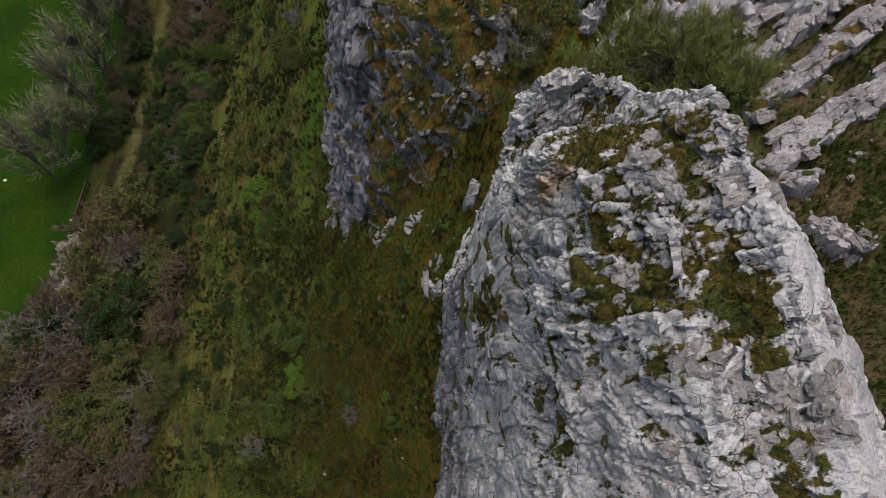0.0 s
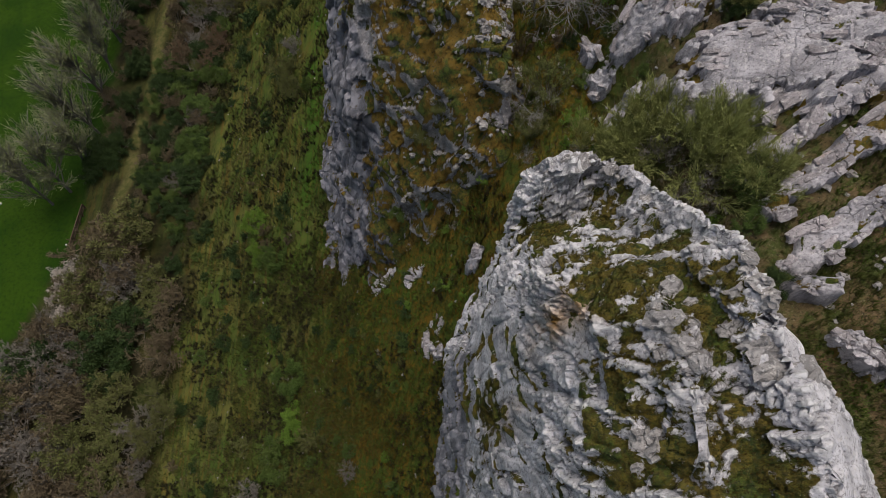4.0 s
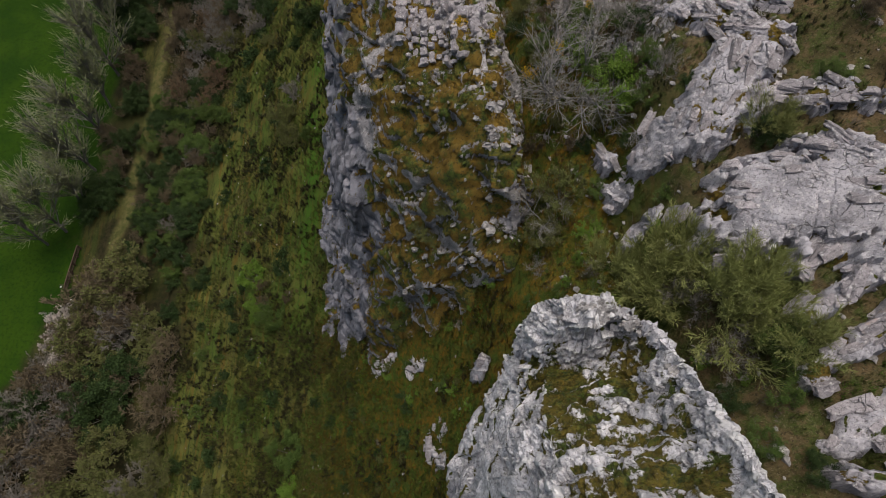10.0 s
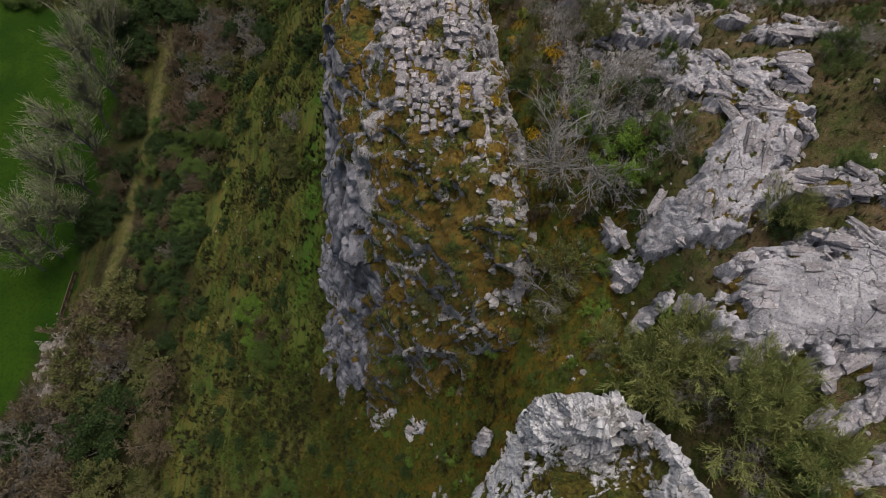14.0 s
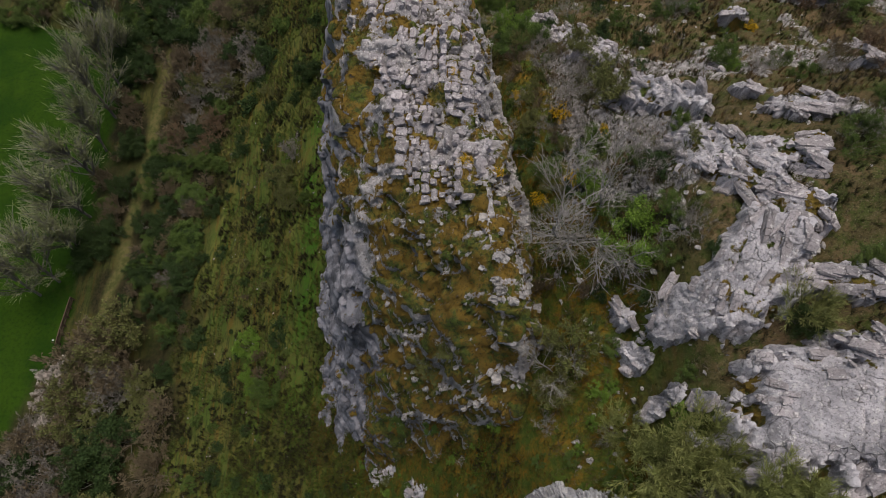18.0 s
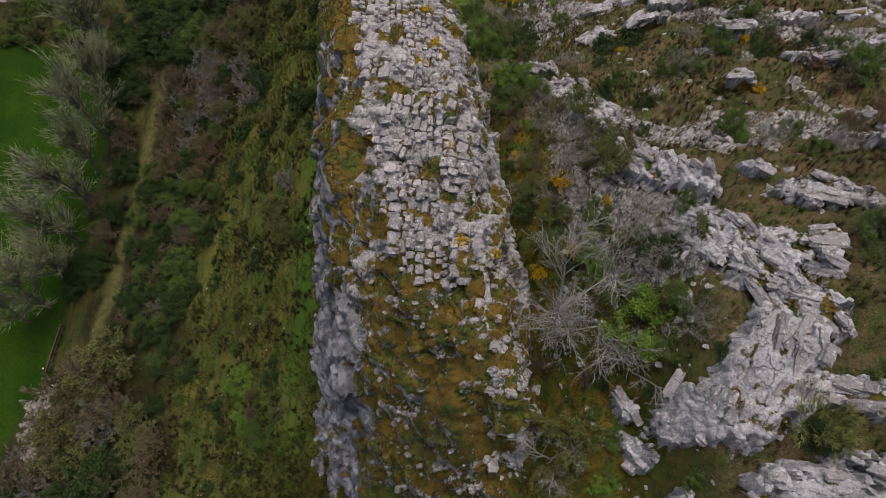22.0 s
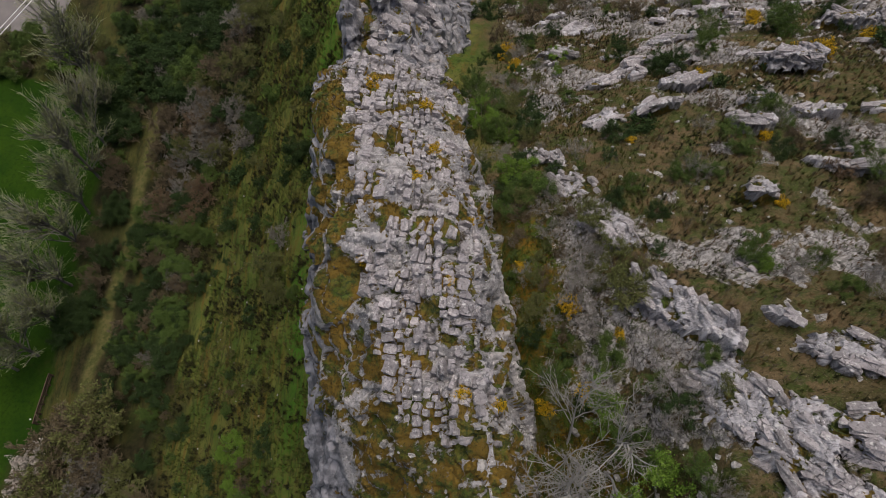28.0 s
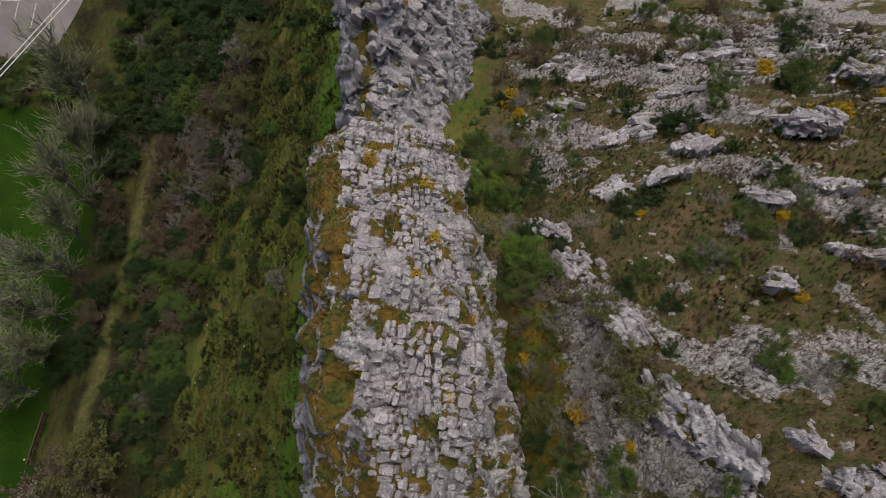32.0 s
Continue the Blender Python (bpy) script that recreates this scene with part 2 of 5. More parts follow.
def limestone(name, tint=(1.0, 1.0, 1.0), moss=True, dark=0.55, rust=0.8, single=False, webs=0.35):
    n = Nodes(name, 0.88, 0.3)
    light = tuple(0.56 * c for c in tint)
    mid = tuple(0.37 * c for c in tint)
    col = n.mix(n.step(n.noise(0.9, 6, 0.65), 0.38, 0.62), light, mid)
    if single:
        col = n.mix(n.math("MULTIPLY", n.random(), 0.7), col, tuple(0.22 * c for c in tint))
    col = n.mix(n.step(n.noise(0.5, 7, 0.65, stretch=(1, 1, 0.3), shift=4), 0.48, 0.64, 0, dark), col, (0.120, 0.124, 0.142))
    col = n.mix(n.step(n.noise(11.0, 8, 0.78, shift=2), 0.49, 0.62, 0, 0.72), col, (0.115, 0.110, 0.113))
    col = n.mix(n.step(n.noise(6.0, 6, 0.7, shift=8), 0.54, 0.66, 0, 0.85), col, (0.62, 0.61, 0.60))
    col = n.mix(n.step(n.noise(0.33, 6, 0.7, shift=15), 0.63, 0.74, 0, 0.5), col, (0.40, 0.24, 0.12))
    # Thin cracks: sunk by the bump, with the dark of their depth painted in.
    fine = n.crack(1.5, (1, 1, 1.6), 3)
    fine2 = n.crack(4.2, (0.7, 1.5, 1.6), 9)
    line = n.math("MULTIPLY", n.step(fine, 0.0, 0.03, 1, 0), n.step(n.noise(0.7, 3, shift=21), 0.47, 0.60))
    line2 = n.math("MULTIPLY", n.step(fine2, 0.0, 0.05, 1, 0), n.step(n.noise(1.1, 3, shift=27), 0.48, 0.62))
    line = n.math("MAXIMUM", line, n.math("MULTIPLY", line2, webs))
    if not single:
        # Convex edges get a paler colour that paints the highlights along them.
        edge_highlight = n.step(n.t.nodes.new("ShaderNodeNewGeometry").outputs["Pointiness"], 0.51, 0.58, 0, 0.75)
        col = n.mix(edge_highlight, col, tuple(min(0.76, 0.64 * c) for c in tint))
        # Valley-side walls: streaked blue-grey rock, with their shaded dark painted into the colour.
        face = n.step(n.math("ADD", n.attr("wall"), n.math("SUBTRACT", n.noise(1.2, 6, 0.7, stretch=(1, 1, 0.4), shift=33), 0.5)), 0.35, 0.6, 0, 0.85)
        wall_shade = n.mix(n.step(n.noise(1.7, 5, 0.6, stretch=(1, 1, 0.13), shift=35), 0.38, 0.62), (0.058, 0.062, 0.077), (0.25, 0.25, 0.28))
        col = n.mix(face, col, wall_shade)
    col = n.mix(n.math("MULTIPLY", n.attr("lichen"), 0.8), col, (0.46, 0.25, 0.06))
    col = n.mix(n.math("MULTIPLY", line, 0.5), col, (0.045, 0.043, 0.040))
    h = n.math("ADD", n.math("MULTIPLY", n.noise(6.0, 9, 0.75), 1.0), n.math("MULTIPLY", line, -0.7))
    h = n.math("ADD", h, n.math("MULTIPLY", n.noise(1.7, 5, 0.6, shift=12), 0.8))
    if not single:
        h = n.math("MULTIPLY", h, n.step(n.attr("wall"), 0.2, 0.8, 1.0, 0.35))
    if moss:
        m = n.math("ADD", n.attr("moss"), n.math("MULTIPLY", n.math("SUBTRACT", n.noise(5.0, 7, 0.75, shift=31), 0.5), 1.5))
        m = n.step(m, 0.45, 0.58)
        col = n.mix(m, col, turf(n, rust))
        h = n.math("ADD", h, n.math("MULTIPLY", m, n.noise(26.0, 4, 0.7)))
    n.bump(h, 1.0, 0.11)
    return n.done(col)


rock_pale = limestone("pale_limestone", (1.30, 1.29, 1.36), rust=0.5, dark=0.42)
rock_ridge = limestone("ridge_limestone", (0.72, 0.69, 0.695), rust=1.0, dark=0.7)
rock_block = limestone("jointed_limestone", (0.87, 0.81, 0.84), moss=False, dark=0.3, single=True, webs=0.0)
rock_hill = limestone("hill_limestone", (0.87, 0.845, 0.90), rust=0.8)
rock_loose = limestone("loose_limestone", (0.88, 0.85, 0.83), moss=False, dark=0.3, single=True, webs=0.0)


def ground_material():
    n = Nodes("hill_ground", 0.95, 0.1)
    meadow = n.mix(n.step(n.noise(0.16, 5), 0.38, 0.65), (0.012, 0.036, 0.002), (0.022, 0.052, 0.003))
    meadow = n.mix(n.step(n.noise(2.5, 5, 0.7, shift=4), 0.45, 0.7, 0, 0.6), meadow, (0.005, 0.017, 0.002))
    meadow = n.mix(n.step(n.noise(0.35, 6, 0.7, shift=9), 0.62, 0.72, 0, 0.5), meadow, (0.030, 0.036, 0.007))
    slope = n.mix(n.step(n.noise(0.22, 5, 0.6, shift=2), 0.40, 0.62), (0.055, 0.090, 0.015), (0.110, 0.112, 0.027))
    slope = n.mix(n.step(n.noise(0.8, 6, 0.7, stretch=(1.8, 0.22, 0.8), shift=13), 0.50, 0.62, 0, 0.75), slope, (0.115, 0.072, 0.016))
    slope = n.mix(n.step(n.noise(1.5, 6, 0.72, stretch=(1.6, 0.3, 0.8), shift=6), 0.50, 0.60, 0, 0.85), slope, (0.026, 0.040, 0.010))
    slope = n.mix(n.step(n.noise(7.0, 4, 0.7, shift=17), 0.52, 0.74, 0, 0.6), slope, (0.150, 0.135, 0.055))
    slope = n.mix(n.math("MULTIPLY", n.attr("lush"), n.step(n.noise(2.2, 5, 0.7, shift=61), 0.38, 0.58, 0.1, 0.9)), slope, (0.048, 0.135, 0.012))
    track = n.mix(n.step(n.noise(1.2, 7, 0.75, shift=3), 0.38, 0.62), (0.098, 0.088, 0.034), (0.046, 0.056, 0.016))
    scrub = n.mix(n.step(n.noise(0.5, 6, 0.7, shift=19), 0.40, 0.60), (0.072, 0.060, 0.026), (0.130, 0.090, 0.048))
    scrub = n.mix(n.step(n.noise(1.1, 7, 0.72, shift=23), 0.46, 0.58), scrub, (0.048, 0.064, 0.016))
    scrub = n.mix(n.step(n.noise(9.0, 5, 0.7, shift=29), 0.50, 0.72, 0, 0.7), scrub, (0.150, 0.125, 0.070))
    scrub = n.mix(n.step(n.noise(8.0, 7, 0.78, shift=37), 0.50, 0.62, 0, 0.85), scrub, (0.020, 0.019, 0.009))
    scrub = n.mix(n.step(n.noise(19.0, 5, 0.7, shift=39), 0.56, 0.70, 0, 0.8), scrub, (0.235, 0.205, 0.140))
    stone = n.mix(n.step(n.noise(4.0, 6, 0.7, shift=41), 0.40, 0.62), (0.40, 0.385, 0.375), (0.17, 0.16, 0.155))
    stone = n.mix(n.step(n.noise(10.0, 6, 0.75, shift=44), 0.48, 0.64, 0, 0.8), stone, (0.080, 0.074, 0.068))
    gash = n.math("MULTIPLY", n.step(n.crack(2.6, (0.8, 1.4, 1.4), 5), 0.0, 0.07, 1, 0), n.step(n.noise(0.9, 3, shift=45), 0.38, 0.5))
    stone = n.mix(n.math("MULTIPLY", gash, 0.9), stone, (0.030, 0.028, 0.022))
    bare = n.step(n.math("ADD", n.attr("stony"), n.math("MULTIPLY", n.math("SUBTRACT", n.noise(2.4, 9, 0.8, shift=43), 0.5), 2.4)), 0.62, 0.70)
    rust = n.mix(n.step(n.noise(1.4, 6, 0.7, shift=47), 0.36, 0.62), (0.175, 0.098, 0.013), (0.056, 0.088, 0.014))
    rust = n.mix(n.step(n.noise(4.0, 7, 0.78, shift=49), 0.46, 0.60, 0, 0.8), rust, (0.036, 0.060, 0.010))
    rust = n.mix(n.step(n.noise(9.0, 7, 0.78, shift=5), 0.52, 0.66, 0, 0.8), rust, (0.020, 0.026, 0.008))
    rust = n.mix(n.step(n.noise(17.0, 5, 0.7, shift=51), 0.56, 0.70, 0, 0.7), rust, (0.180, 0.135, 0.055))
    col = n.mix(n.attr("scrub"), slope, scrub)
    col = n.mix(n.step(n.math("ADD", n.attr("rust"), n.math("SUBTRACT", n.noise(0.8, 5, 0.65, shift=53), 0.5)), 0.35, 0.65), col, rust)
    # Ground below thickets and hedges, darkened in colour for the shade beneath the shrubs.
    thicket_shade = n.mix(n.step(n.noise(1.5, 6, 0.75, shift=57), 0.4, 0.6), (0.013, 0.014, 0.006), (0.030, 0.026, 0.012))
    col = n.mix(n.attr("thicket_shade"), col, thicket_shade)
    col = n.mix(n.attr("track"), col, track)
    col = n.mix(n.attr("meadow"), col, meadow)
    col = n.mix(bare, col, stone)
    n.bump(n.math("ADD", n.noise(3.0, 6, 0.75), n.math("MULTIPLY", n.noise(18.0, 4, 0.7), 0.4)), 0.9, 0.12)
    return n.done(col)


turf_ground = ground_material()

# ---- mesh helpers ----
def grid_mesh(name, px, py, pz, attrs=None, flip=False, soft=True):
    """A sheet from three 2D arrays, with float attributes."""
    r, c = px.shape
    me = bpy.data.meshes.new(name)
    idx = np.arange(r * c).reshape(r, c)
    q = np.stack([idx[:-1, :-1], idx[:-1, 1:], idx[1:, 1:], idx[1:, :-1]], -1).reshape(-1, 4)
    if flip:
        q = q[:, ::-1]
    me.vertices.add(r * c)
    me.vertices.foreach_set("co", np.stack([px, py, pz], -1).astype(np.float32).ravel())
    me.loops.add(q.size)
    me.loops.foreach_set("vertex_index", q.astype(np.int32).ravel())
    me.polygons.add(len(q))
    me.polygons.foreach_set("loop_start", np.arange(0, q.size, 4, dtype=np.int32))
    for key, v in (attrs or {}).items():
        a = me.attributes.new(key, "FLOAT", "POINT")
        a.data.foreach_set("value", v.astype(np.float32).ravel())
    me.update(calc_edges=True)
    me.polygons.foreach_set("use_smooth", np.ones(len(q), bool))
    if not soft:
        me.set_sharp_from_angle(angle=radians(38))
    return me


def raw_mesh(name, verts, faces, mat, smooth_faces=False):
    """A mesh from points and faces that all have the same number of corners."""
    me = bpy.data.meshes.new(name)
    v, f = np.asarray(verts, np.float32), np.asarray(faces, np.int32)
    me.vertices.add(len(v))
    me.vertices.foreach_set("co", v.ravel())
    me.loops.add(f.size)
    me.loops.foreach_set("vertex_index", f.ravel())
    me.polygons.add(len(f))
    me.polygons.foreach_set("loop_start", np.arange(0, f.size, f.shape[1], dtype=np.int32))
    me.update(calc_edges=True)
    me.polygons.foreach_set("use_smooth", np.full(len(f), smooth_faces))
    me.materials.append(mat)
    return me


def part(name, me, parent, label=""):
    ob = new(name, me)
    ob.parent = parent
    return tagged(ob, label)


# ---- the ground: one sheet to the horizon ----
def track_mask(x, y):
    """The grassy cart track along the foot of the slope."""
    mid = track_mid(y)
    return (1 - smooth(0.4, 1.3, np.abs(x - mid + 0.6 * vnoise(x / 4, y / 4, 0, 71)))) * smooth(33, 38, y)


def track_mid(y):
    return np.interp(y, [34, 39, 43, 51, 61, 73, 90], [-42.2, -41.3, -40.9, -40.3, -39.5, -39.2, -39])


def meadow_edge(y):
    return np.interp(y, [-20, 16, 22, 31, 34, 45, 68, 76, 80, 84], [-54, -52.3, -51.5, -47.7, -46.4, -46, -46, -47, -54, -75])


gx = np.concatenate([[-2500, -1200, -500, -250, -150, -110], np.arange(-90, -46, 0.8), np.arange(-46, -12, 0.33), np.arange(-12, 34, 0.17),
                     np.arange(34, 56, 0.6), [60, 70, 90, 140, 300, 700, 1500, 2500]])
gy = np.concatenate([[-2500, -1200, -500, -200, -80, -40, -20], np.arange(-8, 30, 0.2), np.arange(30, 64, 0.22), np.arange(64, 104, 0.4),
                     [106, 112, 125, 150, 220, 400, 900, 2500]])
GX, GY = np.meshgrid(gx, gy)
GZ = land(GX, GY)
right = smooth(3, 6, GX)
lumps = fbm(GX / 0.9, GY / 0.6, 0.2, 4, 61)
ca, cb = GX * 0.8 - GY * 0.6, GX * 0.6 + GY * 0.8
beds, _, block_no = bedded(GX + 0.2 * lumps, GY + 0.2 * lumps, GZ, 0.75, 1.6, -0.35, 0.5, 63, 0.16)
patch = fbm(ca / 7, cb / 3.2, 0.4, 4, 77) + smooth(24, 40, GY) * 0.18 - 0.35 * smooth(16, 22, GX) * (1 - smooth(46, 52, GY))
stony = right * (1 - (1 - smooth(22, 30, GY)) * (1 - smooth(13, 18, GX))) * smooth(-0.06, 0.42, patch + 0.5 * (block_no - 0.5)) * (1 - smooth(90, 100, GY))
GZ = GZ + right * (0.16 * np.abs(lumps) + 0.35 * fbm(GX / 3.1, GY / 2.3, 0.6, 3, 67))
GZ = GZ + stony * (0.12 + 0.42 * beds)
GZ = GZ + (1 - right) * smooth(-46, -40, GX) * 0.10 * np.abs(fbm(GX / 0.45, GY / 0.6, 0.9, 3, 69))
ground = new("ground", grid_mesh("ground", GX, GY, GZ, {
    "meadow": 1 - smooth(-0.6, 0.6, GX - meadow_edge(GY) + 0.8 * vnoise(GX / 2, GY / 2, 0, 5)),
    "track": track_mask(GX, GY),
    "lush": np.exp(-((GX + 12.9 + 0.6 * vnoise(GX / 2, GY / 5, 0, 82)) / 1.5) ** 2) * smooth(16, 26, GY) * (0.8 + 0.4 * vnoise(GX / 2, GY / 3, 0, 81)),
    "thicket_shade": (1 - smooth(-30, -26, GX + 2 * vnoise(GX / 4, GY / 4, 0, 83) - 4 * smooth(60, 75, GY))) * (1 - 0.35 * smooth(-0.2, 0.4, vnoise(GX / 3, GY / 3, 0, 84))), "scrub": smooth(3.5, 6.5, GX - 3.5 * (1 - smooth(24, 28, GY)) + 1.5 * vnoise(GX / 3, GY / 3, 0, 6) + 3.5 * smooth(27, 33, GY)),
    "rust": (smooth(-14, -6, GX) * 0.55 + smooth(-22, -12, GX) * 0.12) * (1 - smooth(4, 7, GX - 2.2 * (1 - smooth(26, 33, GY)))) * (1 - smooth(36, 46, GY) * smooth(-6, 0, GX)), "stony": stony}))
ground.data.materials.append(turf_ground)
tagged(ground, "grassy limestone hillside falling to a green valley meadow", "ground", kind="structure")


def grid_z(x, y):
    """Height of the ground sheet."""
    i = int(np.clip(np.searchsorted(gy, y) - 1, 0, len(gy) - 2))
    j = int(np.clip(np.searchsorted(gx, x) - 1, 0, len(gx) - 2))
    f, g = (y - gy[i]) / (gy[i + 1] - gy[i]), (x - gx[j]) / (gx[j + 1] - gx[j])
    return float((GZ[i, j] * (1 - g) + GZ[i, j + 1] * g) * (1 - f) + (GZ[i + 1, j] * (1 - g) + GZ[i + 1, j + 1] * g) * f)

# ---- crags: cross-sections along the flight, joined and then weathered ----
def crag_surface(stations, du, dv, y0, y1):
    """Cross-sections {y: [(x, z), ...]} to a grid of points, even along each section."""
    ys = np.array(sorted(stations))
    table = np.array([stations[y] for y in ys], float)
    v = np.arange(y0, y1 + dv, dv)
    pos = np.interp(v, ys, np.arange(len(ys)))
    i = np.clip(np.floor(pos).astype(int), 0, len(ys) - 2)
    f = (pos - i)[:, None, None]
    lo, hi = table[np.maximum(i - 1, 0)], table[np.minimum(i + 2, len(ys) - 1)]
    a, b = table[i], table[i + 1]
    sec = a + f * (b - a) + 0.12 * f * (1 - f) * ((a - lo) * (1 - f) - (hi - b) * f)
    mean = sec.mean(0)
    length = np.concatenate([[0], np.cumsum(np.hypot(*np.diff(mean, axis=0).T))])
    u = np.linspace(0, length[-1], int(length[-1] / du))
    k = np.clip(np.searchsorted(length, u, side="right") - 1, 0, len(length) - 2)
    g = ((u - length[k]) / (length[k + 1] - length[k]))[None, :, None]
    pts = sec[:, k] * (1 - g) + sec[:, k + 1] * g
    X, Z = pts[..., 0], pts[..., 1]
    Y = np.broadcast_to(v[:, None], X.shape).copy()
    return X, Y, Z


def normals(X, Y, Z):
    P = np.stack([X, Y, Z], -1)
    n = np.cross(np.gradient(P, axis=1), np.gradient(P, axis=0))
    return n / (np.linalg.norm(n, axis=-1, keepdims=True) + 1e-9)


def push(X, Y, Z, N, d):
    return X + N[..., 0] * d, Y + N[..., 1] * d, Z + N[..., 2] * d


def weather(X, Y, Z, size, depth, seed, turn=0.0, dip=0.5):
    """Beds and joints at two sizes with a rough skin. Returns the push and how deep a place lies."""
    big = bedded(X, Y, Z, size * 1.35, size * 2.3, turn, dip, seed)[0]
    small = bedded(X, Y, Z, size * 0.5, size * 0.85, turn + 0.25, dip + 0.2, seed + 11, 0.05)[0]
    low = fbm(X / size / 3, Y / size / 3, Z / size / 3, 3, seed + 5)
    fine = fbm(X / size * 5, Y / size * 5, Z / size * 5, 3, seed + 7, 0.65)
    d = 1.0 * big + 0.5 * small + 0.28 * low + 0.16 * fine
    return depth * d, d


def crag(name, stations, y0, y1, du, dv, mat, label, size, depth, seed, mossy, turn=0.0, dip=0.5, broad=0.5, calm=None, wall=None, lichen=None, flute=0.5, sheer=None):
    X, Y, Z = crag_surface(stations, du, dv, y0, y1)
    N = normals(X, Y, Z)
    f1, f2, fr, ft = cells(X / 2.6 + 0.2 * vnoise(X, Y, Z, 4), Y / 1.9, Z / 2.1 + 0.2 * vnoise(X, Y, Z, 5), seed + 44)
    d = broad * (fbm(X / 2.6, Y / 2.6, Z / 2.6, 3, seed + 40) + 0.7 * (fr - 0.5) + 1.1 * ft - 0.3 * (1 - smooth(0, 0.07, f2 - f1)))
    X, Y, Z = push(X, Y, Z, N, d)
    N = normals(X, Y, Z)
    d, deep = weather(X, Y, Z, size, depth, seed, turn, dip)
    keep = calm(X, Y, Z) if calm else 1.0
    moss = mossy(X, Y, Z, N, deep)
    d = d * keep - (1 - keep) * 0.22 * bedded(X, Y, Z, 1.9, 2.7, turn - 0.45, 0.3, seed + 21, 0.055)[1]
    d = d * (1 - 0.55 * np.clip(moss, 0, 1)) + 0.05 * np.clip(moss, 0, 1) * (1 + vnoise(X * 7, Y * 7, Z * 7, 3))
    steep = 1 - smooth(0.15, 0.6, N[..., 2])
    if sheer:
        steep = steep * sheer(X, Y, Z)
    p1, p2, pr, pt = cells(X / 1.1 + 0.25 * vnoise(X, Y, Z / 5, 6), Y / 1.0 + 0.25 * vnoise(X, Y, Z / 5, 7), Z / 6.5, seed + 60)
    flutes = 0.75 * (pr - 0.5) + 1.0 * pt - 0.3 * (1 - smooth(0, 0.08, p2 - p1)) + 0.12 * fbm(X / 0.45, Y / 0.4, Z / 6, 2, seed + 61)
    d = d * (1 - 0.7 * steep) + steep * flute * flutes
    X, Y, Z = push(X, Y, Z, N, d)
    SURFACE[name] = (X, Y, Z, N, moss)
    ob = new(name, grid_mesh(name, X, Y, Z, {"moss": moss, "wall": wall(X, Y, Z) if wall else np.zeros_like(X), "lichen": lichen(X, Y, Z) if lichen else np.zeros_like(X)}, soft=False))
    ob.data.materials.append(mat)
    return tagged(ob, label, "crag")


SURFACE = {}
front = {}
front[-14] = [(-1.2, 40), (-0.6, 45), (0.2, 50), (1.2, 54), (2.0, 58), (2.8, 62), (4, 65.2), (5.5, 66), (7.5, 66), (9.4, 65), (11.6, 62), (13, 56), (14, 50)]
front[0] = [(-0.8, 38), (-0.4, 44), (0.3, 49), (1.3, 53), (2.2, 57.5), (3.0, 61.5), (4.0, 64.6), (5.3, 66.2), (6.4, 66.2), (7.6, 66.9), (9.6, 65.2), (11.4, 62), (13, 52)]
front[3] = [(-0.6, 38), (-0.2, 44), (0.5, 49), (1.6, 53.4), (2.3, 57.5), (3.0, 61.5), (3.9, 64.3), (5.1, 66.2), (6.2, 66.2), (7.3, 66.9), (9.2, 65.3), (10.8, 62), (12.2, 52)]
front[5.5] = [(-0.6, 38), (-0.2, 44), (0.5, 49), (1.3, 53.4), (2.0, 57.0), (2.6, 61.0), (3.4, 64.9), (4.9, 66.7), (5.9, 66.4), (6.75, 67.3), (8.6, 65.5), (9.9, 62.5), (11.2, 51.5)]
front[7.6] = [(-0.6, 38), (-0.2, 44), (0.4, 49), (1.1, 53.4), (1.7, 56.6), (2.4, 60.2), (3.2, 65.3), (4.6, 66.6), (5.6, 66.4), (6.35, 67.1), (7.7, 65.2), (8.9, 61.5), (10.4, 51.5)]
front[9.2] = [(-0.5, 39), (-0.1, 44.5), (0.4, 49.5), (1.0, 53.6), (1.6, 56.8), (2.1, 59.9), (2.6, 63.4), (4.0, 64.8), (5.2, 65.3), (6.25, 66.6), (7.2, 64.4), (8.3, 60), (9.8, 51)]
front[11] = [(-0.3, 40), (0.2, 45), (0.8, 49), (1.3, 52.5), (1.7, 55.2), (2.1, 57.6), (2.8, 60.2), (4.0, 61.0), (5.4, 61.6), (6.6, 63.6), (7.6, 61.5), (8.5, 57), (9.6, 51)]
front[12.9] = [(0.2, 40), (0.7, 44.5), (1.2, 48), (1.6, 51), (2.0, 53.6), (2.4, 55.8), (3.2, 57), (4.4, 57.2), (5.6, 58), (6.9, 60.9), (7.7, 58.5), (8.3, 54.5), (9.2, 50)]
front[14.3] = [(0.8, 40), (1.3, 44), (1.8, 47), (2.2, 49.8), (2.5, 52.2), (2.9, 54.4), (3.6, 55.3), (4.6, 55.7), (5.6, 56.8), (6.8, 59), (7.5, 56.5), (8.1, 53.5), (9.0, 49.5)]
front[15.3] = [(1.0, 40), (1.6, 44), (2.1, 47.5), (2.5, 50.5), (2.8, 53), (3.1, 55.4), (3.7, 57.6), (4.6, 58.4), (5.5, 58.6), (6.3, 58.3), (7.0, 56), (7.6, 53), (8.6, 49)]
front[16.4] = [(1.2, 39.5), (1.9, 43.5), (2.4, 47), (2.8, 50), (3.0, 52.5), (3.3, 55.2), (3.8, 57), (4.6, 57.5), (5.4, 57.2), (6.0, 56.4), (6.6, 53.5), (7.2, 51), (8.2, 48)]
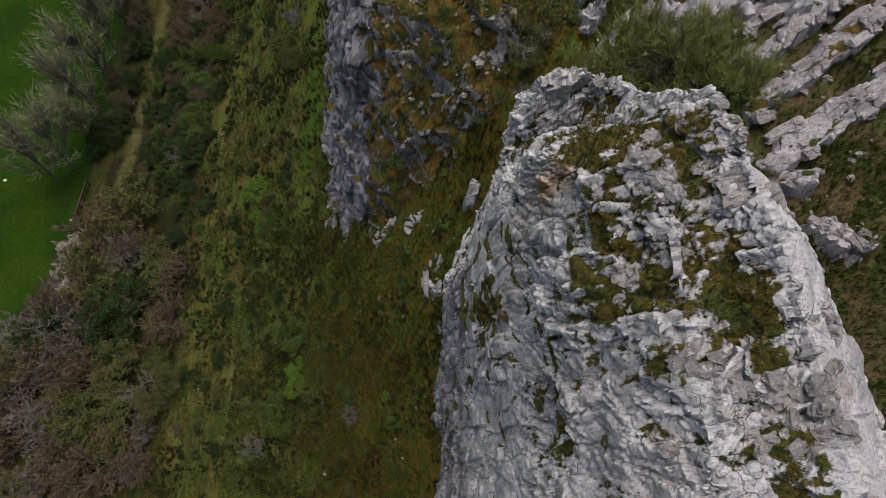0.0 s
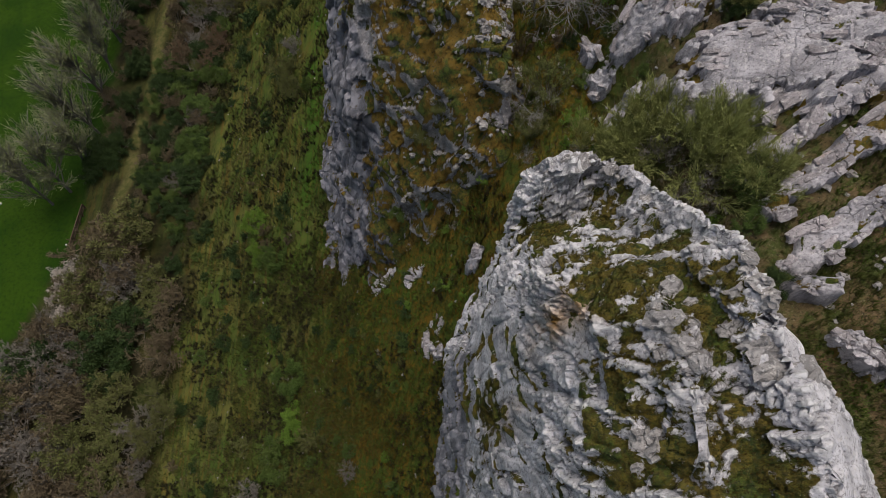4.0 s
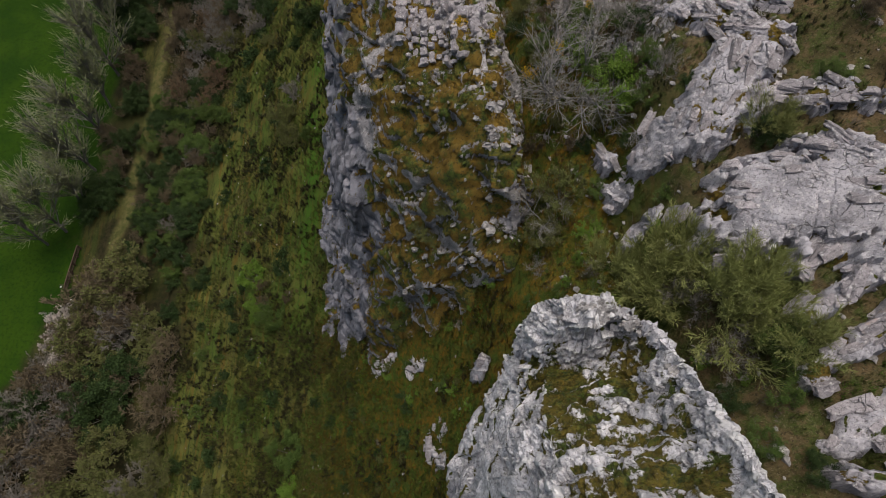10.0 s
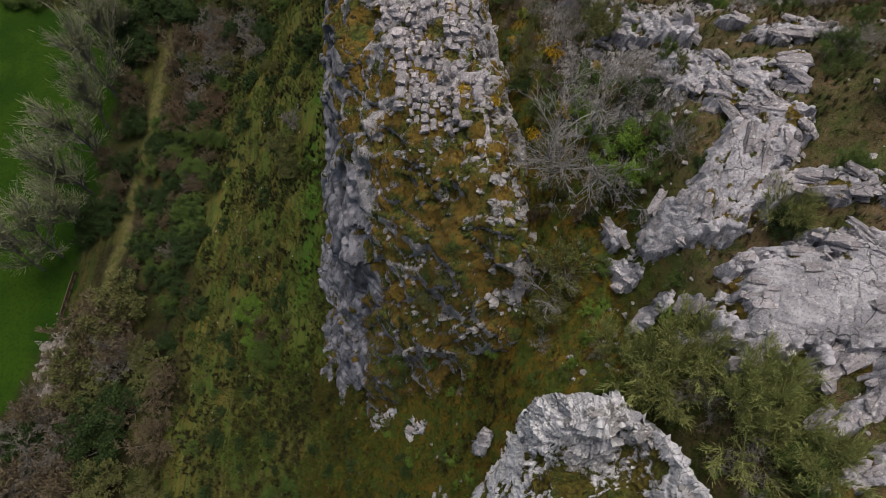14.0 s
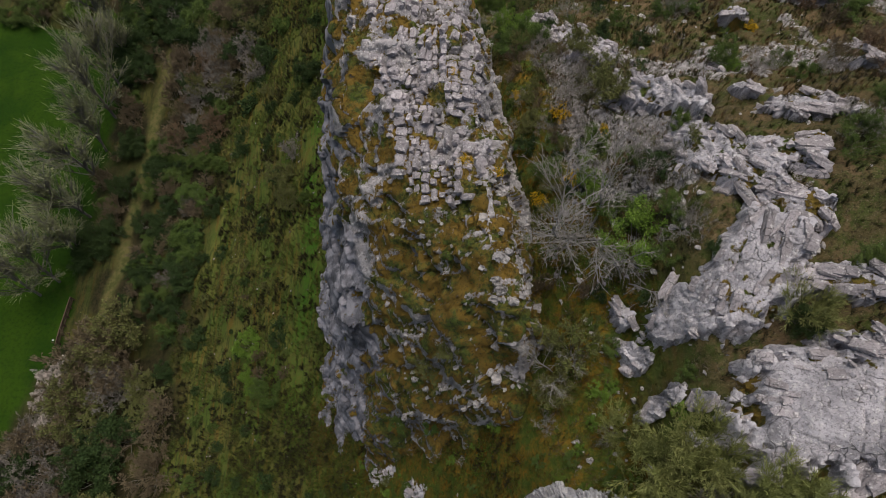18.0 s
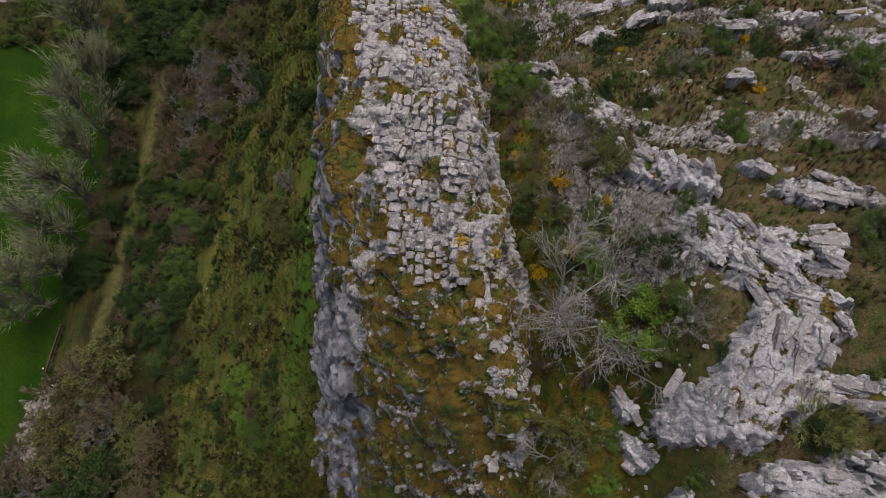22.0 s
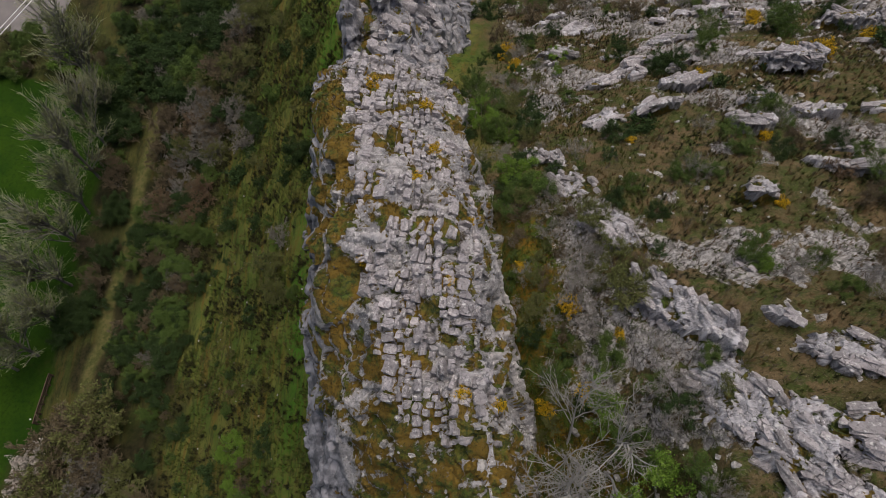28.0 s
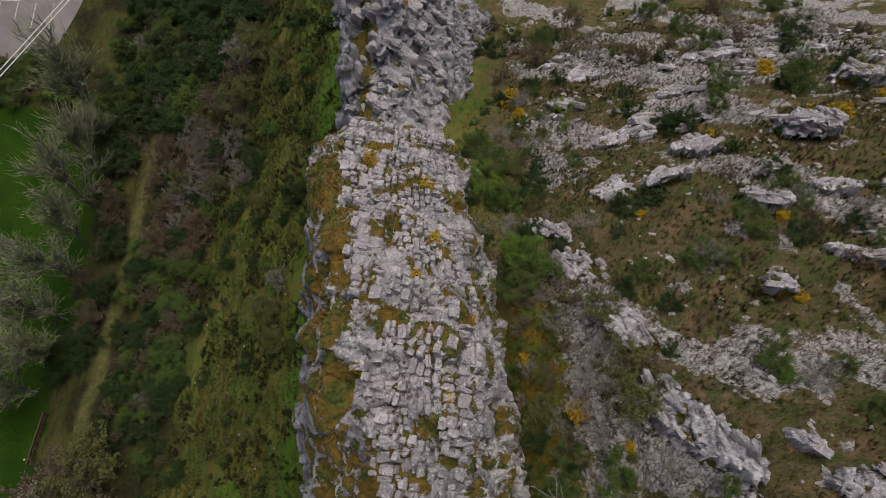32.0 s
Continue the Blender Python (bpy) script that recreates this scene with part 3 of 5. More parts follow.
front[17.3] = [(1.6, 37), (2.2, 41), (2.7, 44), (3.1, 46), (3.4, 47.8), (3.8, 49.2), (4.3, 50.4), (5.0, 50.8), (5.6, 50.6), (6.1, 49.8), (6.6, 48.6), (7.2, 47.4), (8.0, 46)]


def front_rim(Y):
    return np.interp(Y, [0, 3, 5.5, 7.6, 9.2, 11, 12.9, 14.3, 16], [7.6, 7.3, 6.75, 6.35, 6.25, 6.6, 6.9, 6.8, 6.4])


def moss_front(X, Y, Z, N, deep):
    flat = smooth(0.10, 0.42, N[..., 2] - 0.18 * (1 - smooth(2.6, 3.4, X)))
    patch = 0.65 * fbm(X / 1.2, Y / 0.9, Z / 1.2, 2, 91) + 0.6 * fbm(X / 0.4, Y / 0.3, Z / 0.4, 3, 94) + 0.3 * vnoise(X / 4, Y / 4, 0, 92)
    rim = X - front_rim(Y)
    m = 0.47 + 0.55 * patch - 0.34 * deep - 0.75 * smooth(-0.45, 0.0, rim)
    m = m + 0.40 * np.exp(-((rim + 0.95) / 0.42) ** 2) * (1 - smooth(8.5, 9.5, Y)) + 0.06 * smooth(5, 8, Y)
    m = m + 0.42 * np.exp(-((Y - 13.3) / 1.0) ** 2) * (1 - smooth(5.6, 6.4, X)) - 0.55 * smooth(14.6, 15.2, Y) * (1 - 0.7 * smooth(5.0, 5.5, X)) - 0.25 * (1 - smooth(2, 4, Y))
    ledge = np.exp(-((X - 1.5) / 0.6) ** 2 - ((Y - 6.6) / 2.2) ** 2) * (0.7 + 0.6 * patch)
    return np.clip(m * flat + 0.8 * ledge, 0, 1)


def calm_front(X, Y, Z):
    """The slab beyond the rim is smooth, and so are some large faces and the fluted wall."""
    broad = smooth(0.0, 0.4, fbm(X / 2.2, Y / 2.2, Z / 2.2, 2, 95)) * (1 - smooth(8, 10, Y))
    return (1 - 0.9 * smooth(-0.15, 0.4, X - front_rim(Y)) * (1 - 0.85 * smooth(7.5, 9.5, Y))) * (1 - 0.5 * broad) * (1 - 0.6 * (1 - smooth(1.8, 3.0, X)) * (1 - smooth(10, 12, Y)))


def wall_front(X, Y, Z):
    """The flank towards the valley is washed blue-grey with the shaded wall colour."""
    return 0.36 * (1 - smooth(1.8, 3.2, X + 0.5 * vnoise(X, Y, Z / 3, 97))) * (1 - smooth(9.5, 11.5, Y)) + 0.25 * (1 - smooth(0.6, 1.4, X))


def lichen_front(X, Y, Z):
    spot = np.exp(-(((X - 2.9) / 0.55) ** 2 + ((Y - 8.2) / 0.5) ** 2)) + 0.6 * np.exp(-(((X - 1.9) / 0.35) ** 2 + ((Y - 6.5) / 0.4) ** 2))
    return spot * (0.7 + 0.8 * vnoise(X * 2.2, Y * 2.2, Z * 2.2, 98))


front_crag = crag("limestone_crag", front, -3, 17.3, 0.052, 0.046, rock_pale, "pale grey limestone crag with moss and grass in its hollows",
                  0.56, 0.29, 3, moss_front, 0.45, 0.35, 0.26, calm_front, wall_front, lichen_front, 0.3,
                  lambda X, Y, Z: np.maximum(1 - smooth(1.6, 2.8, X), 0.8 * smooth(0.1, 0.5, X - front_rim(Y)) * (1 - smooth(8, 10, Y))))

ridge = {}
ridge[18.8] = [(-10.5, 24), (-8.5, 27), (-7, 29.5), (-5.6, 32), (-4.6, 34.5), (-3.4, 37), (-1.5, 40.5), (0.5, 43.5), (2, 45), (3, 46), (3.8, 45.5), (5.2, 44)]
ridge[20.5] = [(-10.8, 23), (-8.6, 27), (-7.2, 30.5), (-5.6, 34.5), (-4.2, 38.5), (-3.0, 41.3), (-1.2, 43.8), (0.6, 46.5), (2, 49), (3.1, 49.8), (3.9, 48), (5.2, 45)]
ridge[23] = [(-11, 23), (-8.8, 27.5), (-7.6, 32), (-6.2, 37.5), (-4.6, 42.5), (-3.2, 45.2), (-1.4, 48), (0.6, 50.8), (2, 52.7), (3.1, 53), (3.9, 51), (5.2, 47.5)]
ridge[26] = [(-11, 23), (-9, 28), (-8, 33.5), (-6.9, 40), (-5.6, 46), (-3.6, 48.6), (-1.8, 51.6), (0.2, 54.2), (1.7, 55.3), (2.6, 54.3), (3.4, 51.5), (4.8, 48)]
ridge[30] = [(-11.2, 23), (-9.3, 28), (-8.3, 34.5), (-7.2, 42.5), (-6.1, 49.6), (-4.8, 51.8), (-2.5, 53.6), (-0.2, 55), (1.2, 55.5), (2.0, 53.8), (2.9, 51), (4.4, 48)]
ridge[36] = [(-11.6, 23), (-9.8, 28), (-8.7, 34.5), (-7.6, 43), (-6.6, 50.6), (-5.2, 53.7), (-2.6, 55), (-0.6, 55), (0.6, 54.4), (1.3, 52.2), (2.1, 49.5), (3.6, 47)]
ridge[42] = [(-12, 22), (-10.2, 27.5), (-9, 34), (-8, 43), (-7.0, 50.2), (-5.4, 52.4), (-2.8, 52.6), (-0.8, 52), (0.3, 51), (1.1, 48.8), (2.0, 46.5), (3.4, 44)]
ridge[47] = [(-12, 21.5), (-10.2, 26.5), (-9.1, 33.5), (-8.3, 42), (-7.5, 49.5), (-6, 50), (-3.4, 49.4), (-1.4, 48.6), (-0.3, 47.4), (0.5, 45), (1.4, 43), (2.8, 40.5)]
ridge[50.4] = [(-11.5, 21), (-9.8, 25.5), (-8.8, 31.5), (-8.0, 39), (-7.1, 46), (-5.6, 47), (-3.4, 46.6), (-1.4, 45.8), (-0.2, 44.4), (0.6, 42.3), (1.5, 40.3), (2.7, 38)]
ridge[52.2] = [(-11.5, 20), (-9.6, 23), (-8.4, 26), (-7.5, 31), (-6.6, 36), (-5.2, 39.5), (-3.2, 42), (-1.6, 42.4), (-0.3, 41.5), (0.5, 39.8), (1.4, 38), (2.6, 36)]
ridge[54] = [(-11.5, 18), (-9.6, 21), (-8.4, 23.5), (-7.4, 27), (-6.3, 31), (-5, 35.5), (-3.2, 39), (-1.6, 40), (-0.2, 39), (0.6, 37.5), (1.5, 35.8), (2.7, 34)]


def moss_ridge(X, Y, Z, N, deep):
    patch = fbm(X / 1.3, Y / 1.0, Z / 1.3, 4, 191)
    face = 1 - smooth(28.0, 30.0, Y + 0.3 * X + 0.8 * vnoise(X, Y, 0, 7))
    wall = 1 - smooth(-5.0, -3.2, X + 0.5 * vnoise(X, Y / 1.5, Z / 2, 8) + 0.25 * (26 - np.clip(Y, 19, 26)))
    flat = smooth(0.30, 0.6, N[..., 2]) * (1 - face) + face * smooth(0.12, 0.3, N[..., 2])
    ledge = bedded(X, Y, Z, 1.35, 1.7, -0.05, 0.05, 211, 0.26)[1]
    rim = 1.0 * np.exp(-((X + 5.6 + 0.10 * (Y - 36)) / 1.0) ** 2) * smooth(29, 31, Y) * (1 - smooth(45, 47, Y))
    m = 0.33 + 0.5 * patch - 0.26 * deep + 0.6 * face - 0.75 * face * wall + rim + 0.22 * (1 - face) * (X > -5) - 0.75 * face * ledge * (0.8 + patch)
    return np.clip(m, 0, 1) * flat


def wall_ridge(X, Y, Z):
    """The sheer wall is blue-grey; the dark of its shaded side is put into the colour."""
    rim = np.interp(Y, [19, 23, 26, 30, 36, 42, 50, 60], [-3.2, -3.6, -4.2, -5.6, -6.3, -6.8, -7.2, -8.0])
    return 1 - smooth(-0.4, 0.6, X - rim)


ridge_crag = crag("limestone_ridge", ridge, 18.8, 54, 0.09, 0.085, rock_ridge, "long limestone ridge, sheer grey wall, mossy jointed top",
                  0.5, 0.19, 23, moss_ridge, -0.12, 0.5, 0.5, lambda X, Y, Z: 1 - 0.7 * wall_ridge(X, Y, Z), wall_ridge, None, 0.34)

spire = {}
spire[52.4] = [(-10.5, 18), (-9, 22), (-8, 27), (-7.3, 33), (-6.6, 37), (-5.2, 40), (-3.4, 42), (-1.6, 41.5), (-0.2, 39), (1, 36), (2.6, 33)]
spire[55] = [(-10.6, 17), (-9.2, 21), (-8.5, 28), (-8.0, 35), (-7.4, 40), (-6.4, 38.6), (-4.6, 41.3), (-2.6, 40.5), (-0.9, 37.6), (0.4, 34.6), (2, 31)]
spire[58] = [(-10.8, 16), (-9.5, 21), (-8.9, 29), (-8.4, 36), (-7.8, 42.4), (-6.7, 40), (-4.8, 42), (-2.8, 40), (-0.9, 36.6), (0.5, 33.6), (2.2, 29.5)]
spire[62] = [(-11, 14), (-9.8, 20), (-9.2, 28), (-8.7, 37), (-8, 45), (-6.8, 44), (-5.0, 46), (-3.4, 42), (-1.4, 36.4), (0.4, 32), (2.4, 27.5)]
spire[68] = [(-11.5, 11), (-10.2, 17), (-9.6, 25), (-9.1, 34), (-8.3, 43), (-6.9, 43.5), (-5.2, 45), (-3.6, 41), (-1.6, 34), (0.4, 29), (2.6, 24)]
spire[80] = [(-12.5, 5), (-11, 10), (-10.2, 16), (-9.6, 23), (-8.6, 30), (-6.8, 32), (-4.4, 31), (-2, 28), (0.4, 24), (2.6, 21), (5, 17)]


def moss_spire(X, Y, Z, N, deep):
    return np.clip(0.2 + 0.5 * fbm(X / 1.6, Y / 1.4, Z / 1.6, 4, 291) - 0.3 * deep, 0, 1) * smooth(0.35, 0.7, N[..., 2]) + 0.6 * np.exp(-((X + 6.4) / 0.5) ** 2)


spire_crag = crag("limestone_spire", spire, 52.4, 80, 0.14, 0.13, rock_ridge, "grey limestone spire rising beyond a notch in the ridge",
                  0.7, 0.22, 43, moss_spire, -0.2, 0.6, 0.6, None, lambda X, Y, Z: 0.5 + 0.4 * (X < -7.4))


def surf_z(name, x, y):
    """Height of a crag's upper surface."""
    X, Y, Z = SURFACE[name][:3]
    i = int(np.clip(np.searchsorted(Y[:, Y.shape[1] // 2], y), 0, len(Y) - 1))
    run = np.maximum.accumulate(X[i])
    return float(np.interp(x, run, Z[i]))


# ---- loose and jointed blocks ----
def block_mesh(name, mat, seed, n=2, square=4.0, rough=0.10):
    """A weathered, rounded block one unit across."""
    rng = np.random.default_rng(seed)
    axis = np.linspace(-1, 1, n + 1)
    index, verts, faces = {}, [], []

    def vert(p):
        key = tuple(np.round(p, 4))
        if key not in index:
            v = np.array(p)
            v = v / (np.sum(np.abs(v) ** square) ** (1 / square)) * 0.5
            v = v + rng.normal(0, rough * 0.5, 3)
            index[key] = len(verts)
            verts.append(v)
        return index[key]

    for ax in range(3):
        for side in (-1, 1):
            for i in range(n):
                for j in range(n):
                    quad = []
                    for a, b in ((i, j), (i + 1, j), (i + 1, j + 1), (i, j + 1)):
                        p = [0.0, 0.0, 0.0]
                        p[ax], p[(ax + 1) % 3], p[(ax + 2) % 3] = side, axis[a], axis[b]
                        quad.append(vert(p))
                    faces.append(quad if side > 0 else quad[::-1])
    return raw_mesh(name, verts, faces, mat)


slabs = [block_mesh("block", rock_block, 100 + k, 3, 10.0, 0.10) for k in range(14)]
knobs = [block_mesh("knob", rock_loose, 200 + k, 3, 4.0, 0.24) for k in range(12)]
stones = [block_mesh("stone", rock_loose, 300 + k, 2, 5.0, 0.2) for k in range(10)]


def joined(name, spots, meshes, parent, mat, label):
    """Many small pieces in one mesh of kind stuff. spots: matrices."""
    vs, fs, at = [], [], 0
    data = []
    for me in meshes:
        co = np.empty(len(me.vertices) * 3, np.float32)
        me.vertices.foreach_get("co", co)
        data.append((co.reshape(-1, 3), np.array([list(p.vertices) for p in me.polygons])))
    for k, m in enumerate(spots):
        co, f = data[k % len(data)]
        mm = np.array(m)
        vs.append(co @ mm[:3, :3].T + mm[:3, 3])
        fs.append(f + at)
        at += len(co)
    ob = new(name, raw_mesh(name, np.concatenate(vs), np.concatenate(fs), mat))
    ob.parent = parent
    return tagged(ob, label, kind="stuff")


def ridge_blocks():
    rng = np.random.default_rng(7)
    near, far = [], []
    x = -4.6
    while x < 2.0:
        wide = rng.uniform(0.18, 0.58)
        y = 27.6 + rng.uniform(0, 0.5)
        while y < 51.0:
            deep = rng.uniform(0.14, 0.56)
            cx = x + wide / 2 - 0.085 * (y - 33) + 0.16 * math.sin(y * 0.7 + x * 0.6) + rng.normal(0, 0.04)
            cy = y + deep / 2 + 0.10 * math.sin(cx * 2.1)
            right_rim = np.interp(cy, [27, 30, 36, 42, 47, 51], [2.1, 1.5, 0.9, 0.5, -0.1, -0.3])
            left_rim = np.interp(cy, [27, 29, 31, 36, 42, 46, 51], [0.2, -2.0, -3.0, -3.9, -4.9, -6.7, -6.6])
            gap = fbm(cx / 1.1, cy / 1.1, 0, 3, 55)
            if left_rim < cx < right_rim and gap < 0.16 - 0.25 * (cx < left_rim + 0.8):
                z = surf_z("limestone_ridge", cx, cy)
                dx = (surf_z("limestone_ridge", cx + 0.5, cy) - surf_z("limestone_ridge", cx - 0.5, cy))
                dy = (surf_z("limestone_ridge", cx, cy + 0.5) - surf_z("limestone_ridge", cx, cy - 0.5))
                tall = rng.uniform(0.35, 0.62)
                m = pose(cx, cy, z + rng.uniform(-0.16, 0.12) - 0.04, math.degrees(math.atan(dy)) * 0.7 + rng.normal(0, 6), -math.degrees(math.atan(dx)) * 0.7 + rng.normal(0, 6), rng.normal(-7, 8))
                m = m @ Matrix.Diagonal((wide * 1.02, deep * 1.02, tall, 1))
                (near if cy < 36.2 else far).append(m)
            y += deep + 0.05
        x += wide + 0.06
    return near, far


near_blocks, far_blocks = ridge_blocks()
far_blocks += near_blocks[300:]
for k, m in enumerate(near_blocks[:300]):
    ob = part("block", slabs[k % len(slabs)], ridge_crag)
    ob.matrix_basis = m
joined("block_course", far_blocks, slabs, ridge_crag, rock_block, "weathered limestone blocks in rows")


def crag_knobs():
    """Pale knobs that stand out of the moss on the front crag."""
    rng = np.random.default_rng(17)
    made = 0
    while made < 130:
        x, y = rng.uniform(2.6, 8.2), rng.uniform(1.0, 16.2)
        z = surf_z("limestone_crag", x, y)
        dx = surf_z("limestone_crag", x + 0.4, y) - surf_z("limestone_crag", x - 0.4, y)
        dy = surf_z("limestone_crag", x, y + 0.4) - surf_z("limestone_crag", x, y - 0.4)
        if abs(dx) + abs(dy) > 1.1 or fbm(x / 1.8, y / 1.8, 0, 3, 58) < -0.1:
            continue
        s = rng.uniform(0.14, 0.42)
        ob = part("knob", knobs[made % len(knobs)], front_crag)
        ob.matrix_basis = pose(x, y, z - 0.03, math.degrees(math.atan(dy / 0.8)) + rng.normal(0, 9), -math.degrees(math.atan(dx / 0.8)) + rng.normal(0, 9), 35 + rng.normal(0, 25)) @ Matrix.Diagonal((s * rng.uniform(1, 1.7), s, s * rng.uniform(0.5, 0.9), 1))
        made += 1


crag_knobs()


def face_knobs():
    """Ribs of rock that break out of the mossy end of the ridge."""
    rng = np.random.default_rng(19)
    made = 0
    while made < 150:
        x, y = rng.uniform(-3.4, 3.3), rng.uniform(20.6, 29.8)
        if fbm(x / 1.1, y / 0.8, 0, 3, 59) < (0.12 if x < 1.2 else -0.1):
            continue
        k = made = made + 1
        z = surf_z("limestone_ridge", x, y)
        s = rng.uniform(0.08, 0.25) * (1.4 if x > 1.4 else 1.0)
        ob = part("knob", knobs[k % len(knobs)], ridge_crag)
        ob.matrix_basis = pose(x, y, z + 0.02, rng.normal(30, 14), rng.normal(-20, 14), rng.normal(0, 20)) @ Matrix.Diagonal((s * rng.uniform(0.8, 1.5), s, s * rng.uniform(1.0, 2.0), 1))


face_knobs()


def spire_blocks():
    """Jutting blocks along the beds of the spire."""
    rng = np.random.default_rng(23)
    for k in range(110):
        y, x = rng.uniform(54, 70), rng.uniform(-7.0, -1.0)
        z = surf_z("limestone_spire", x, y)
        w = rng.uniform(0.3, 0.8)
        ob = part("block", slabs[k % len(slabs)], spire_crag)
        ob.matrix_basis = pose(x, y, z - 0.05, rng.normal(-14, 10), rng.normal(25, 12), rng.normal(-12, 14)) @ Matrix.Diagonal((w * rng.uniform(1.0, 2.2), w, w * rng.uniform(0.6, 1.1), 1))


spire_blocks()


# ---- outcrops on the hillside ----
def outcrop(cx, cy, length, width, turn, top, along=0.0, across=0.0, depth=0.13, size=0.45, drop=2.2, seed=1, mossy=0.0, label="", step=0.07, square=2.6):
    """A slab of bedrock breaking out of the turf: a tilted top with a broken rim. top: its height at the middle, over the ground where below 20."""
    n, m = int(length * 1.24 / step) + 2, int(width * 1.24 / step) + 2
    a, b = np.meshgrid(np.linspace(-0.62, 0.62, n) * length, np.linspace(-0.62, 0.62, m) * width)
    c, s = math.cos(radians(turn)), math.sin(radians(turn))
    X, Y = cx + a * c - b * s, cy + a * s + b * c
    zc = min(top, grid_z(cx, cy) + 0.75) if top > 20 else grid_z(cx, cy) + top
    drop = min(drop, 1.7)
    wob = 0.24 * fbm(X / 0.8, Y / 0.8, seed * 3.1, 4, seed, 0.6)
    r = (np.abs(a / (length * 0.5)) ** square + np.abs(b / (width * 0.5)) ** square) ** (1 / square) + wob
    beds = (0.02 if size > 1 else min(0.10, depth)) * np.abs(np.mod(b * 1.9 + 1.1 * fbm(X / 1.7, Y / 1.7, 0, 3, seed + 2), 1.0) - 0.3)
    lean = 0.3 if top > 20 else 1.0
    plane = land(X, Y, False) - float(land(np.array([cx]), np.array([cy]), False)[0]) + zc + lean * (along * a + across * b)
    Z = plane - 0.5 * (r ** 2) * 0.5 - drop * (0.30 * smooth(0.74, 0.80, r) + 0.25 * smooth(0.88, 0.94, r) + 0.45 * smooth(1.02, 1.14, r)) + beds
    N = normals(X, Y, Z)
    d, deep = weather(X, Y, Z, size, depth * 1.5, 400 + seed, radians(turn), 0.75)
    X, Y, Z = push(X, Y, Z, N, d)
    moss = np.clip(0.20 + mossy + 0.35 * fbm(X / 1.3, Y / 1.3, Z, 2, 500 + seed) + 0.4 * fbm(X / 0.4, Y / 0.4, Z / 0.4, 3, 520 + seed) - 0.35 * deep, 0, 1) * smooth(0.3, 0.7, N[..., 2])
    moss = np.clip(moss + 1.0 * smooth(0.89, 1.0, r + 0.8 * wob), 0, 1)
    ob = new("rock_outcrop", grid_mesh("rock_outcrop", X, Y, Z, {"moss": moss}, soft=False))
    ob.data.materials.append(rock_hill)
    r2 = np.random.default_rng(700 + seed)
    inside = np.argwhere((r < 0.85) & (r > 0.25))
    for k in range(int(min(34, 3 + 3.6 * length * width)) if length > 2.4 and seed < 100 else 3):
        i, j = inside[r2.integers(len(inside))]
        w = r2.uniform(0.12, 0.40)
        o = part("slab", slabs[int(r2.integers(len(slabs)))], ob)
        o.matrix_basis = pose(X[i, j], Y[i, j], Z[i, j] - 0.04, math.degrees(N[i, j, 1]) * -0.8 + r2.normal(0, 8), math.degrees(N[i, j, 0]) * 0.8 + r2.normal(0, 8), turn + r2.normal(0, 10)) @ Matrix.Diagonal((w * r2.uniform(1.4, 3.4), w, w * r2.uniform(0.5, 0.95), 1))
    return tagged(ob, label or "weathered grey limestone outcrop in rough turf", "rock", "outcrops on the hillside")


outcrop(11.9, 19.1, 6.4, 4.7, -14, 60.0, 0.36, -0.26, 0.075, 1.5, 3.0, 1, -0.25, "large smooth grey limestone slab split by long cracks", 0.06, 4.0)
outcrop(10.1, 24.0, 4.6, 3.1, 62, 58.8, 0.12, -0.25, 0.08, 0.5, 2.6, 2, -0.1, "pale tilted limestone slab with fine parallel joints")
outcrop(8.2, 23.1, 2.2, 1.7, 60, 56.9, 0.1, -0.3, 0.09, 0.4, 2.2, 3)
outcrop(6.7, 23.6, 1.5, 0.75, -60, 54.0, 0.2, 0.2, 0.09, 0.35, 1.8, 4, -0.1, "pinkish grey limestone boulder on a mossy bank")
outcrop(7.0, 22.0, 1.5, 0.95, -50, 54.2, 0.1, 0.3, 0.09, 0.35, 1.8, 5, -0.1, "pinkish grey limestone boulder on a mossy bank")
outcrop(7.6, 19.9, 2.0, 0.7, 48, 54.8, 0.3, 0.2, 0.10, 0.35, 1.8, 6)
outcrop(8.5, 19.9, 1.0, 0.8, 60, 56.8, 0.2, 0, 0.09, 0.35, 1.6, 7)
outcrop(13.9, 18.4, 7.8, 1.1, 33, 61.4, 0.12, 0.3, 0.05, 0.4, 1.8, 8, 0.0, "long pale limestone rib along the bedding")
outcrop(13.6, 16.8, 7.6, 1.0, 32, 60.8, 0.12, 0.3, 0.05, 0.4, 1.8, 9, 0.0, "long pale limestone rib along the bedding")
outcrop(13.5, 14.9, 7.4, 1.2, 32, 60.6, 0.12, 0.3, 0.05, 0.4, 1.9, 10, 0.0, "long pale limestone rib along the bedding")
outcrop(13.6, 12.6, 7.0, 1.6, 30, 60.4, 0.1, 0.3, 0.05, 0.5, 2.2, 11, -0.1, "broad smooth limestone rib along the bedding")
outcrop(11.7, 10.3, 1.6, 0.8, -20, 1.0, 0, 0, 0.09, 0.4, 1.8, 12)
outcrop(13.4, 20.6, 3.6, 1.5, -35, 61.6, 0.05, 0.1, 0.12, 0.4, 2.0, 13, 0.1)
outcrop(12.8, 23.3, 4.6, 1.6, -20, 60.5, 0.05, 0.1, 0.10, 0.4, 1.8, 14, 0.05, "narrow pale limestone rib in dry grass")
outcrop(11.6, 26.2, 3.6, 1.9, -38, 59.2, 0.1, 0.1, 0.12, 0.38, 1.8, 15)
outcrop(9.8, 29.0, 5.6, 2.4, -52, 57.8, 0.25, 0.25, 0.11, 0.38, 2.4, 16, 0.0, "broken limestone rib with a dark overhang beneath")
